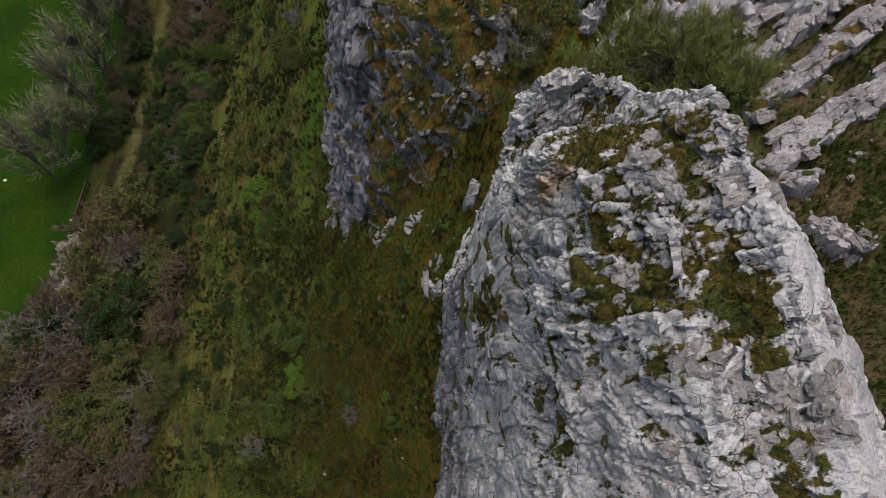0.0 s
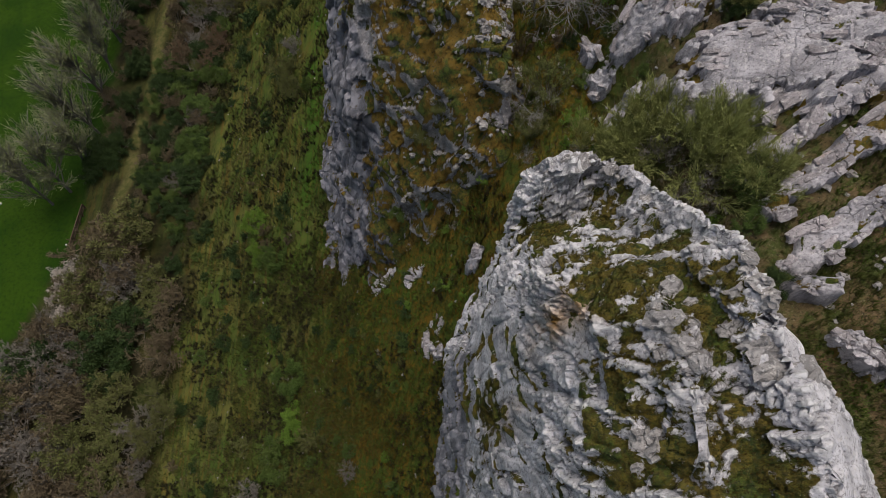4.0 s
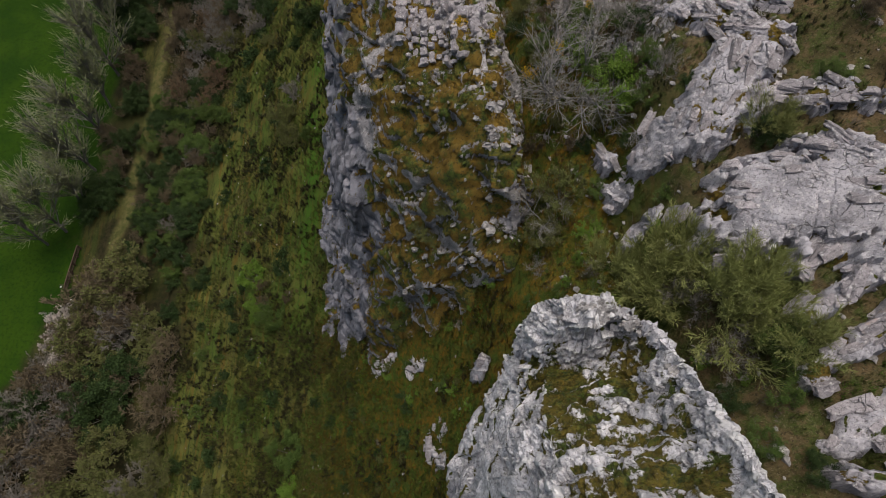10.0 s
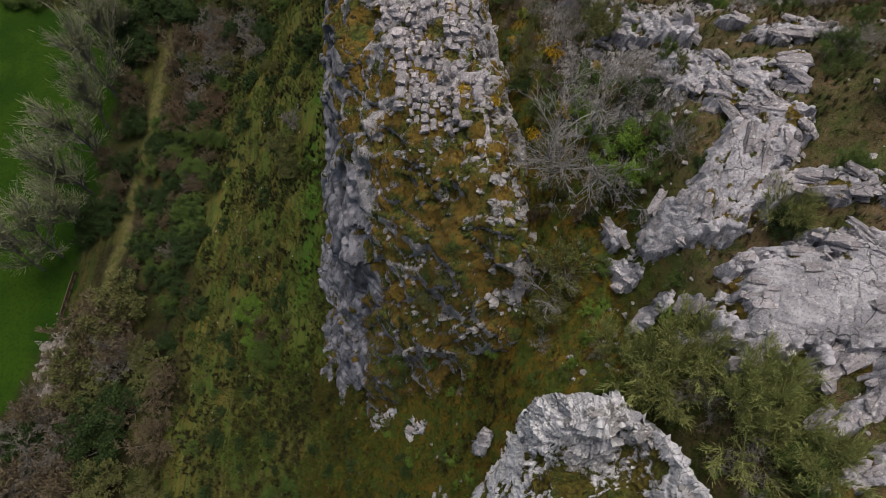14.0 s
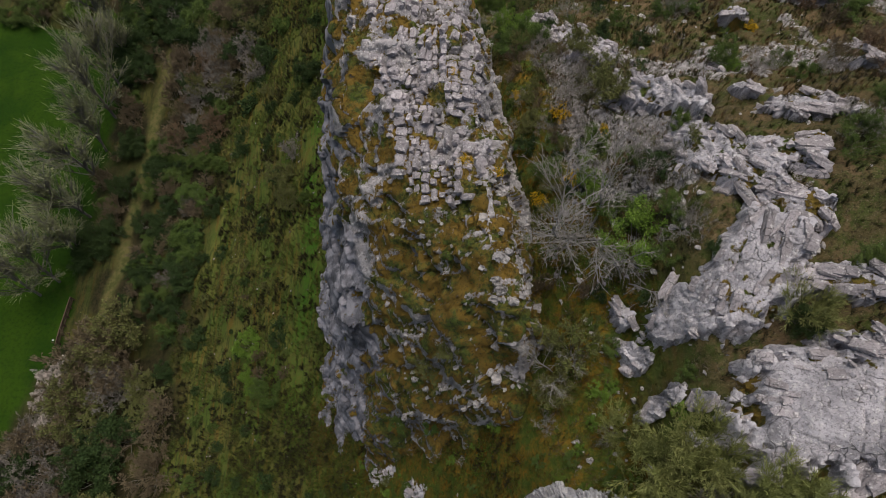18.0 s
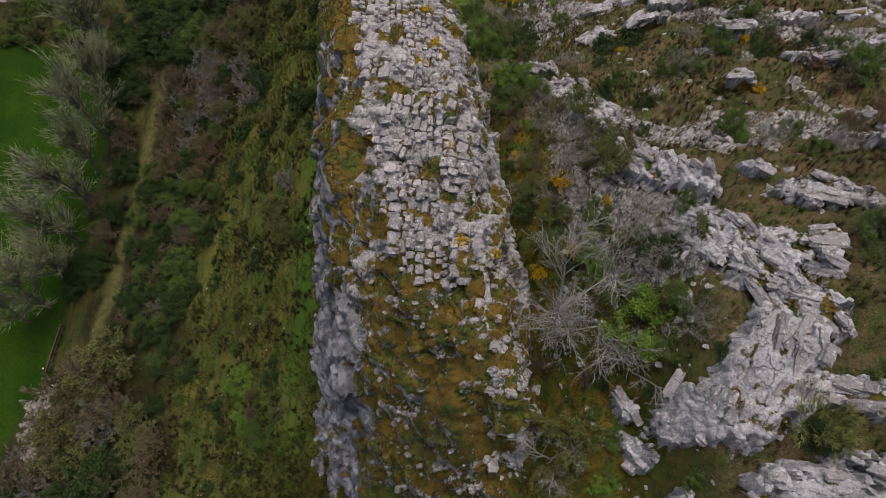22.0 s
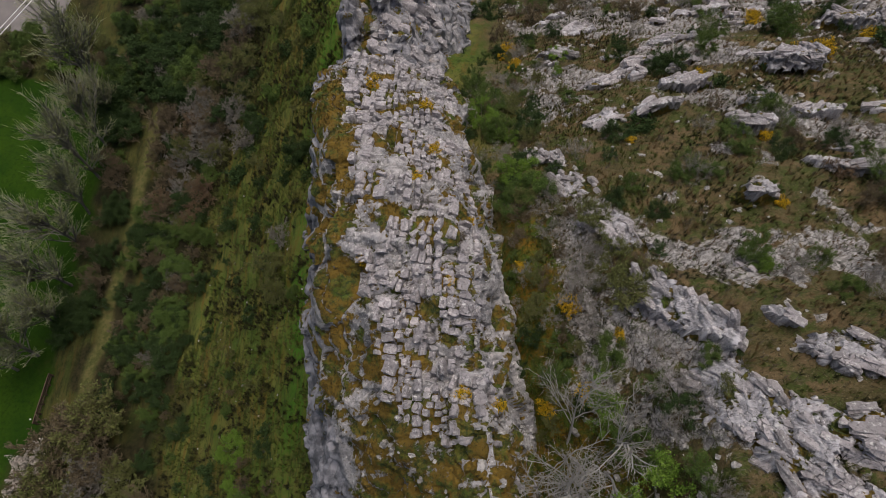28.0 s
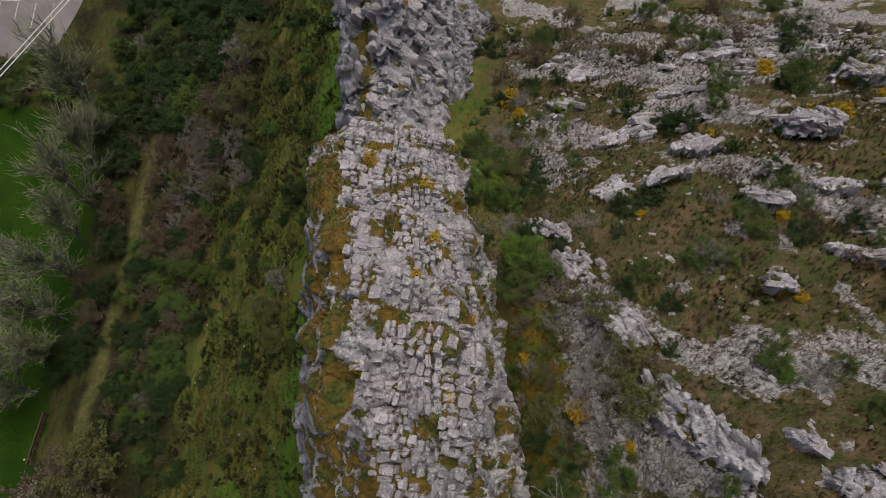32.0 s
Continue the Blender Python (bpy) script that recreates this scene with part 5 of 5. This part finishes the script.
for x, y, h in ((-44.6, 29.6, 5.0), (-45.6, 27.2, 3.6), (-44.4, 24.2, 4.2), (-44.0, 22.6, 3.4)):
    put("blossom", x, y, h)

# hedge and thicket between meadow, track and slope
rng = np.random.default_rng(77)


def thicket(x0, x1, y0, y1, gap, mix, lo, hi, thin=0.0, edge=None):
    """Plants in an uneven row pattern. mix: kinds and weights."""
    names, w = zip(*mix)
    w = np.array(w) / sum(w)
    for gx_ in np.arange(x0, x1, gap):
        for gy_ in np.arange(y0, y1, gap):
            x, y = gx_ + rng.uniform(-0.5, 0.5) * gap, gy_ + rng.uniform(-0.5, 0.5) * gap
            if rng.uniform() < thin or (edge and not edge(x, y)):
                continue
            k = names[int(rng.choice(len(names), p=w))]
            put(k, x, y, rng.uniform(lo, hi), wide=rng.uniform(0.9, 1.25))


clear = lambda x, y: x > float(meadow_edge(y)) + (3.4 if 30 < y < 41 else 0.6) and (y < 35 or abs(x - float(track_mid(y))) > 1.6)
thicket(-47, -41.5, 38, 82, 2.3, (("brown", 4), ("mid", 2), ("dark", 5), ("olive", 1)), 2.0, 3.4, 0.05, clear)
thicket(-54, -33, 2, 37, 3.5, (("grey", 2), ("brown", 6), ("olive", 5), ("dark", 1)), 4.2, 7.0, 0.05, clear)
thicket(-33, -27, 4, 30, 3.0, (("brown", 4), ("olive", 3), ("grey", 2), ("mid", 1)), 2.6, 4.6, 0.25, clear)
thicket(-38.2, -30, 37, 62, 1.95, (("dark", 5), ("mid", 3), ("brown", 3), ("grey", 2)), 1.5, 2.8, 0.08, clear)
thicket(-38, -30, 58, 74, 2.5, (("red", 4), ("brown", 4), ("grey", 3), ("olive", 2)), 2.4, 4.0, 0.05, clear)
thicket(-46, -26, 76, 98, 3.0, (("dark", 8), ("mid", 3), ("grey", 1), ("brown", 1)), 2.6, 4.2, 0.04)
thicket(-34, -22, 66, 92, 3.0, (("grey", 3), ("dark", 4), ("olive", 3), ("brown", 3)), 2.4, 4.0, 0.1)
thicket(-64, -46, 82, 88, 2.6, (("olive", 3), ("mid", 3), ("green", 2), ("brown", 1)), 2.2, 3.8, 0.05)
thicket(-26, -13, 6, 60, 2.7, (("mid", 2), ("heath", 5), ("dark", 4), ("olive", 1), ("brown", 1)), 0.5, 1.5, 0.35)
thicket(-24, -12, 60, 86, 3.0, (("mid", 3), ("olive", 3), ("heath", 3), ("dark", 4)), 0.9, 2.4, 0.25)
thicket(-31, -26, 30, 66, 2.6, (("dark", 4), ("mid", 3), ("brown", 2), ("heath", 2)), 1.0, 2.2, 0.2)
for k, x, y, h in (("olive", -17.0, 47.0, 3.4), ("olive", -16.2, 44.2, 3.0), ("grey", -16.5, 50.0, 2.4), ("green", -19.0, 30.5, 2.4), ("green", -18.5, 27.2, 2.0), ("mid", -16.0, 25.5, 2.2),
                   ("mid", -12.5, 13.5, 2.6), ("green", -12.0, 10.0, 2.2), ("mid", -13.5, 7.0, 2.8), ("grey", -15.8, 4.8, 2.2), ("grey", -6.2, 6.0, 1.4), ("olive", -10.2, 8.6, 2.0), ("dark", -15.0, 58.5, 2.6)):
    put(k, x, y, h)

# the gully between ridge and hillside
for k, x, y, h in (("tree", 4.7, 28.2, 5.2), ("tree", 5.9, 27.6, 5.6), ("tree", 7.0, 25.2, 3.6), ("lush", 7.4, 26.6, 2.6), ("lush", 6.0, 29.6, 1.8), ("dull", 7.0, 28.0, 1.8),
                   ("wisp", 7.2, 18.0, 2.8), ("wisp", 8.0, 17.0, 2.8), ("wisp", 6.6, 19.0, 2.0), ("wisp", 9.2, 16.2, 2.4), ("bare", 9.6, 15.4, 1.8), ("wisp", 10.4, 15.4, 2.2), ("dull", 10.6, 14.4, 1.6), ("lush", 7.6, 16.2, 0.6), ("lush", 6.8, 17.4, 0.6), ("lush", 8.6, 14.2, 0.6), ("lush", 9.6, 13.4, 0.5), ("wisp", 8.8, 17.6, 2.2), ("bare", 8.4, 16.4, 1.6), ("wisp", 9.8, 17.0, 2.0), ("lush", 5.6, 19.6, 0.6), ("lush", 5.0, 18.6, 0.5),
                   ("wisp", 8.4, 18.4, 2.6), ("wisp", 7.6, 17.4, 3.0), ("wisp", 9.4, 15.0, 2.6), ("wisp", 10.2, 16.4, 2.4), ("wisp", 11.0, 14.2, 2.0), ("bare", 9.0, 14.0, 1.6), ("dull", 10.4, 12.8, 1.2), ("dull", 9.6, 11.4, 1.0), ("ever", 10.8, 10.6, 0.9), ("lush", 9.9, 9.6, 0.5),
                   ("tree", 4.4, 21.8, 3.2), ("olive", 4.2, 21.0, 2.0), ("olive", 4.9, 22.6, 2.2), ("ever", 9.0, 12.6, 0.9), ("wisp", 11.6, 22.4, 1.9), ("ever", 11.4, 22.2, 1.2), ("bare", 10.4, 17.6, 0.9),
                   ("lush", 1.7, 48.4, 1.9), ("dull", 2.6, 47.0, 1.8), ("dull", 2.2, 50.2, 2.0), ("lush", 3.2, 42.4, 2.1), ("dull", 3.9, 41.2, 2.0), ("dull", 3.0, 40.2, 1.6), ("dull", 1.4, 52.4, 2.0),
                   ("bare", 5.4, 34.6, 1.9), ("olive", 7.0, 34.4, 2.4), ("bare", 5.8, 36.6, 1.7), ("dull", 6.2, 31.6, 1.7), ("bare", 4.4, 38.2, 1.3), ("olive", 6.4, 38.6, 1.9), ("olive", 7.0, 36.0, 1.8),
                   ("bare", 8.0, 29.6, 2.2), ("bare", 8.6, 26.2, 1.6), ("dull", 9.0, 31.0, 0.9), ("ever", 3.6, 33.0, 1.0), ("dull", 4.2, 31.0, 1.2), ("brown", 4.0, 25.6, 1.2), ("olive", 3.6, 35.8, 1.0)):
    put(k, x, y, h)

# the hillside
for k, x, y, h in (("dull", 12.4, 36.0, 1.5), ("lush", 12.6, 35.4, 0.9), ("dull", 14.6, 35.6, 1.1), ("dull", 15.5, 30.4, 1.0), ("ever", 7.6, 39.8, 1.0), ("dull", 8.6, 40.6, 1.0), ("bare", 11.4, 41.2, 1.6),
                   ("ever", 13.2, 53.0, 1.5), ("ever", 14.2, 53.4, 1.4), ("ever", 11.6, 55.8, 1.3), ("dull", 16.6, 55.4, 1.6), ("dull", 18.2, 58.4, 2.4), ("dull", 22.4, 57.6, 2.6), ("ever", 8.0, 62.6, 1.4),
                   ("ever", 6.0, 63.2, 1.5), ("dull", 7.4, 71.6, 2.6), ("dull", 4.4, 56.4, 1.4), ("bare", 5.0, 60.4, 1.6), ("ever", 15.8, 42.4, 1.2), ("ever", 17.0, 47.6, 1.3), ("ever", 18.6, 43.4, 1.2)):
    put(k, x, y, h)
thicket(14, 34, 24, 46, 1.9, (("bare", 5), ("brown", 5), ("red", 2), ("dull", 2), ("olive", 1), ("ever", 1)), 0.8, 1.8, 0.25)
thicket(9, 34, 40, 62, 2.6, (("ever", 5), ("dull", 3), ("brown", 3), ("bare", 2), ("heath", 2)), 0.6, 1.5, 0.5)
thicket(3, 34, 66, 84, 3.0, (("ever", 4), ("brown", 4), ("dull", 3), ("bare", 3)), 0.9, 2.4, 0.3)

thicket(3.0, 9.5, 23, 40, 1.25, (("dull", 4), ("olive", 4), ("bare", 3), ("ever", 2), ("brown", 3)), 0.45, 1.1, 0.35)
thicket(-6, 8.5, 12.5, 21, 1.15, (("dull", 4), ("heath", 1), ("olive", 3), ("lush", 4), ("bare", 1)), 0.3, 0.9, 0.35)
thicket(-10, -1.0, 1, 19, 1.5, (("dull", 4), ("heath", 3), ("olive", 3), ("lush", 2), ("ever", 2)), 0.35, 1.0, 0.35)
thicket(0.8, 7.0, 40, 64, 1.5, (("dull", 3), ("lush", 1), ("ever", 3), ("olive", 2), ("bare", 3), ("brown", 2)), 0.5, 1.4, 0.35)

thicket(1.9, 5.0, 29, 54, 0.95, (("bare", 5), ("olive", 3), ("dull", 3), ("ever", 3), ("brown", 4)), 0.45, 1.15, 0.3)

# gorse
for x, y, h in ((4.4, 62.0, 1.2), (4.6, 58.2, 1.1), (3.8, 60.2, 0.9), (22.3, 61.0, 1.4), (11.5, 48.2, 0.7), (22.0, 52.2, 1.2), (20.6, 52.6, 0.8), (15.6, 52.4, 0.7), (9.6, 45.0, 0.5), (5.0, 34.0, 0.9),
                (5.4, 30.4, 0.8), (4.0, 29.8, 0.8), (14.6, 39.0, 0.6), (15.8, 44.0, 0.7), (24.6, 47.4, 0.8), (26.6, 55.0, 1.0), (3.2, 36.6, 0.5), (6.8, 32.6, 0.5)):
    put("gorse", x, y, h)
for x, y, h in ((-4.4, 46.6, 0.75), (-1.5, 44.6, 0.75), (-1.0, 41.2, 0.6), (-1.7, 38.9, 0.55), (-3.7, 35.2, 0.55), (0.4, 29.7, 0.6), (1.7, 29.4, 0.5), (0.6, 37.4, 0.45), (-0.2, 33.9, 0.4)):
    put("gorse", x, y, h, surf_z("limestone_ridge", x, y))
for k, x, y, h in (("olive", -1.2, 22.6, 1.5), ("olive", -0.2, 22.9, 1.3), ("grey", -1.2, 37.6, 0.8), ("mid", -2.9, 20.6, 0.8), ("mid", -1.0, 20.2, 0.7), ("brown", 0.2, 36.0, 0.5)):
    put(k, x, y, h, surf_z("limestone_ridge", x, y))

for group in MASTERS.values():
    for master in group:
        hide_master(master)


# ---- turf ----
def tufts(name, spots, mat, label, lo, hi, blades=6, wide=0.012, parent=None):
    rng = np.random.default_rng(len(spots))
    P = np.repeat(np.array(spots), blades, axis=0)
    n = len(P)
    t = rng.uniform(0, 2 * math.pi, n)
    h = rng.uniform(lo, hi, n)
    lean = rng.uniform(0.1, 0.9, n) * h
    base = P + np.stack([0.04 * np.cos(t), 0.04 * np.sin(t), np.full(n, -0.02)], -1)
    side = np.stack([-np.sin(t), np.cos(t), np.zeros(n)], -1) * wide
    tip = P + np.stack([lean * np.cos(t), lean * np.sin(t), h], -1)
    vs = np.stack([base - side, base + side, tip], 1).reshape(-1, 3)
    fs = np.arange(3 * n).reshape(-1, 3)
    ob = new(name, raw_mesh(name, vs, fs, mat))
    if parent:
        ob.parent = parent
    return tagged(ob, label, "grass", kind="stuff")


grass_dry = leaf_mat("dry_grass", (0.105, 0.092, 0.034), (0.175, 0.150, 0.066), (0.08, 0.085, 0.025))
grass_green = leaf_mat("green_grass", (0.050, 0.078, 0.014), (0.105, 0.112, 0.026), (0.078, 0.076, 0.018))
grass_rust = leaf_mat("rusty_moss", (0.100, 0.062, 0.012), (0.070, 0.072, 0.016), (0.125, 0.078, 0.016))


def mossy_spots(name, count, seed, ylim=(-2, 60), least=0.5):
    X, Y, Z, N, M = SURFACE[name]
    rng = np.random.default_rng(seed)
    ok = np.argwhere((M > least) & (Y > ylim[0]) & (Y < ylim[1]))
    pick = ok[rng.integers(0, len(ok), count)]
    return [(X[i, j], Y[i, j], Z[i, j]) for i, j in pick]


def ground_spots(count, seed, x0, x1, y0, y1, cut=-0.1):
    rng = np.random.default_rng(seed)
    x, y = rng.uniform(x0, x1, count * 4), rng.uniform(y0, y1, count * 4)
    ok = fbm(x / 2.5, y / 2.5, 0, 2, seed) > cut
    return [(a, b, grid_z(a, b)) for a, b in zip(x[ok][:count], y[ok][:count])]


tufts("crag_grass", mossy_spots("limestone_crag", 5000, 5), grass_green, "short green grass in the hollows of the crag", 0.05, 0.16, 6, 0.008)
tufts("crag_moss", mossy_spots("limestone_crag", 4000, 6), grass_rust, "rusty moss in the hollows of the crag", 0.03, 0.10, 6, 0.012)
tufts("ridge_grass", mossy_spots("limestone_ridge", 8000, 7), grass_rust, "rusty moss and grass on the ridge", 0.06, 0.20, 6, 0.014)
tufts("gully_moss", ground_spots(9000, 12, -9, 8, 0, 50, -0.3), grass_rust, "rusty moss and dead stalks in the gully", 0.08, 0.24, 6, 0.018)
tufts("hill_grass", ground_spots(14000, 8, 3, 34, 8, 70, -0.3), grass_dry, "dry tussock grass on the hillside", 0.08, 0.28, 8, 0.009)
tufts("gully_grass", ground_spots(11000, 9, -9, 9, 0, 50, -0.5), grass_green, "green grass and herbs in the gully", 0.10, 0.30, 6, 0.016)
shrub_brown = leaf_mat("dead_bracken", (0.110, 0.062, 0.026), (0.155, 0.098, 0.050), (0.085, 0.055, 0.026))
shrub_grey = leaf_mat("dead_stalks", (0.125, 0.108, 0.088), (0.185, 0.165, 0.140), (0.10, 0.08, 0.06))
shrub_dark = leaf_mat("heather", (0.022, 0.026, 0.010), (0.045, 0.046, 0.018), (0.050, 0.034, 0.014))
tufts("bracken", ground_spots(7000, 21, 4, 36, 12, 76, -0.2), shrub_brown, "rusty dead bracken between the rocks", 0.08, 0.36, 14, 0.011)
tufts("dead_stalks", ground_spots(7000, 22, 4, 36, 12, 76, -0.1), shrub_grey, "bleached dead stalks between the rocks", 0.10, 0.40, 14, 0.008)
tufts("heather", ground_spots(6000, 23, 4, 36, 12, 80, 0.1), shrub_dark, "dark heather between the rocks", 0.08, 0.30, 18, 0.014)
tufts("hill_green", ground_spots(8000, 24, 3, 36, 10, 80, 0.0), grass_green, "green grass between the rocks", 0.08, 0.28, 14, 0.012)
tufts("slope_heather", ground_spots(3200, 25, -30, -8, 0, 90, 0.1), shrub_dark, "dark low scrub on the slope", 0.2, 0.6, 26, 0.03)
tufts("slope_grass", ground_spots(16000, 10, -31, -6, 0, 90, -0.4), grass_green, "long grass on the slope below the ridge", 0.15, 0.5, 9, 0.022)
tufts("slope_dry_grass", ground_spots(10000, 11, -31, -6, 0, 90, -0.05), grass_dry, "bleached dead grass on the slope", 0.15, 0.45, 9, 0.02)


tufts("bank_grass", ground_spots(9000, 31, -20, 2, -3, 26, -0.15), grass_green, "green grass on the bank below the crag", 0.12, 0.42, 9, 0.02)
tufts("bank_moss", ground_spots(7000, 32, -11, 3, -3, 24, 0.0), grass_rust, "rusty moss on the bank below the crag", 0.10, 0.30, 8, 0.02)
tufts("bank_herbs", ground_spots(3000, 33, -20, 2, -3, 28, 0.15), leaf_bright, "bright green herbs on the bank below the crag", 0.10, 0.30, 9, 0.025)
tufts("flank_grass", ground_spots(8000, 35, 8, 17, -2, 20, -0.2), grass_green, "green grass beside the crag", 0.08, 0.26, 9, 0.014)
tufts("flank_herbs", ground_spots(2500, 36, 8, 15, -2, 20, 0.1), leaf_bright, "bright green herbs beside the crag", 0.06, 0.18, 9, 0.018)
tufts("bank_scrub", ground_spots(1400, 34, -20, 3, -3, 26, 0.1), shrub_dark, "dark low scrub on the bank below the crag", 0.15, 0.5, 22, 0.028)


# ---- valley: fence, car park, cables ----
def fence():
    top = new("field_fence")
    tagged(top, "old brown wooden fence between meadow and thicket", "fence")
    wood = bark_mat("old_fence_wood", (0.060, 0.040, 0.028), (0.095, 0.068, 0.050))
    box = block_mesh("post", wood, 900, 1, 20.0, 0.0)
    rail = block_mesh("rail", wood, 901, 1, 20.0, 0.0)
    pts = [(-46.0 - 0.12 * k, 39.6 - 1.1 * k) for k in range(6)]
    for x, y in pts:
        ob = part("post", box, top)
        ob.matrix_basis = pose(x, y, grid_z(x, y) + 0.55, 0, 0, 12) @ Matrix.Diagonal((0.16, 0.16, 1.3, 1))
    for (x, y), (u, v) in zip(pts, pts[1:]):
        for h in (0.45, 0.85, 1.1):
            a, b = Vector((x, y, grid_z(x, y) + h)), Vector((u, v, grid_z(u, v) + h))
            ob = part("rail", rail, top)
            ob.matrix_basis = Matrix.Translation((a + b) / 2) @ (b - a).to_track_quat("Y", "Z").to_matrix().to_4x4() @ Matrix.Diagonal((0.12, (b - a).length, 0.16, 1))


fence()


def car_park():
    n = Nodes("pale_tarmac", 0.9, 0.2)
    col = n.mix(n.step(n.noise(0.3, 5), 0.35, 0.65), (0.17, 0.155, 0.15), (0.13, 0.12, 0.118))
    tar = n.done(n.mix(n.step(n.noise(9.0, 5, 0.7), 0.5, 0.75, 0, 0.6), col, (0.21, 0.20, 0.19)))
    xs, ys = np.meshgrid(np.linspace(-95, -56.5, 40), np.linspace(88.5, 118, 30))
    bend = 1.2 * np.sin(ys / 5)
    ob = new("road", grid_mesh("road", xs + bend * (xs > -58), ys, land(xs, ys) + 0.16))
    ob.data.materials.append(tar)
    tagged(ob, "pale grey tarmac yard beyond the hedge", "road", kind="structure")
    m = Nodes("faded_paint", 0.8, 0.2)
    paint = m.done(m.mix(m.step(m.noise(6.0, 4), 0.4, 0.6), (0.55, 0.54, 0.52), (0.30, 0.29, 0.28)))
    box = block_mesh("line", paint, 950, 1, 20.0, 0.0)
    for k in range(5):
        x = -59.5 - 2.7 * k
        o = new("painted_line", box)
        o.matrix_basis = pose(x, 96.5, float(land(np.array(x), np.array(96.5))) + 0.17, 0, 0, 4) @ Matrix.Diagonal((0.14, 5.0, 0.03, 1))
        tagged(o, "faded white parking line", "line", "lines in the yard", "structure")
    o = new("painted_line", box)
    o.matrix_basis = pose(-66, 99.2, float(land(np.array(-66.0), np.array(99.2))) + 0.17, 0, 0, 94) @ Matrix.Diagonal((0.14, 14.0, 0.03, 1))
    tagged(o, "faded white parking line", "line", "lines in the yard", "structure")


car_park()


def cables():
    n = Nodes("cable_aluminium", 0.45, 0.5)
    n.bsdf.inputs["Metallic"].default_value = 0.6
    alu = n.done((0.52, 0.52, 0.52))
    for k in range(2):
        a, b = Vector(CABLE[0]), Vector(CABLE[1])
        side = Vector((0.34, -0.12, 0.0)) * (k - 0.5)
        d = (b - a).normalized()
        g = Grow(5 + k)
        pts = [np.array(a + side + d * s + Vector((0, 0, 0.00035 * (s - 5) ** 2))) for s in range(-60, 61, 6)]
        g.tube("cable", pts, 0.035, 0.035, 6)
        ob = new("power_cable", raw_mesh("power_cable", *g.sets["cable"], alu, True))
        tagged(ob, "pale overhead power cable high above the meadow", "cable", "overhead cables")


CABLE = ((-30.65, 56.68, 42.0), (-27.62, 62.93, 42.0))
cables()

m_white = Nodes("white_stone", 0.8, 0.3)
white_stone = m_white.done(m_white.mix(m_white.noise(9.0, 4), (0.62, 0.61, 0.58), (0.75, 0.74, 0.72)))
marker_mesh = block_mesh("marker_stone", white_stone, 77, 2, 3.0, 0.1)
for x, y, w in ((-57.4, 40.3, 0.45), (-47.6, 34.6, 0.22)):
    o = new("marker_stone", marker_mesh)
    o.matrix_basis = pose(x, y, grid_z(x, y) + 0.12, 4, 6, 30) @ Matrix.Diagonal((w, w * 0.8, w * 0.9, 1))
    tagged(o, "lone white stone in the meadow grass", "rock")
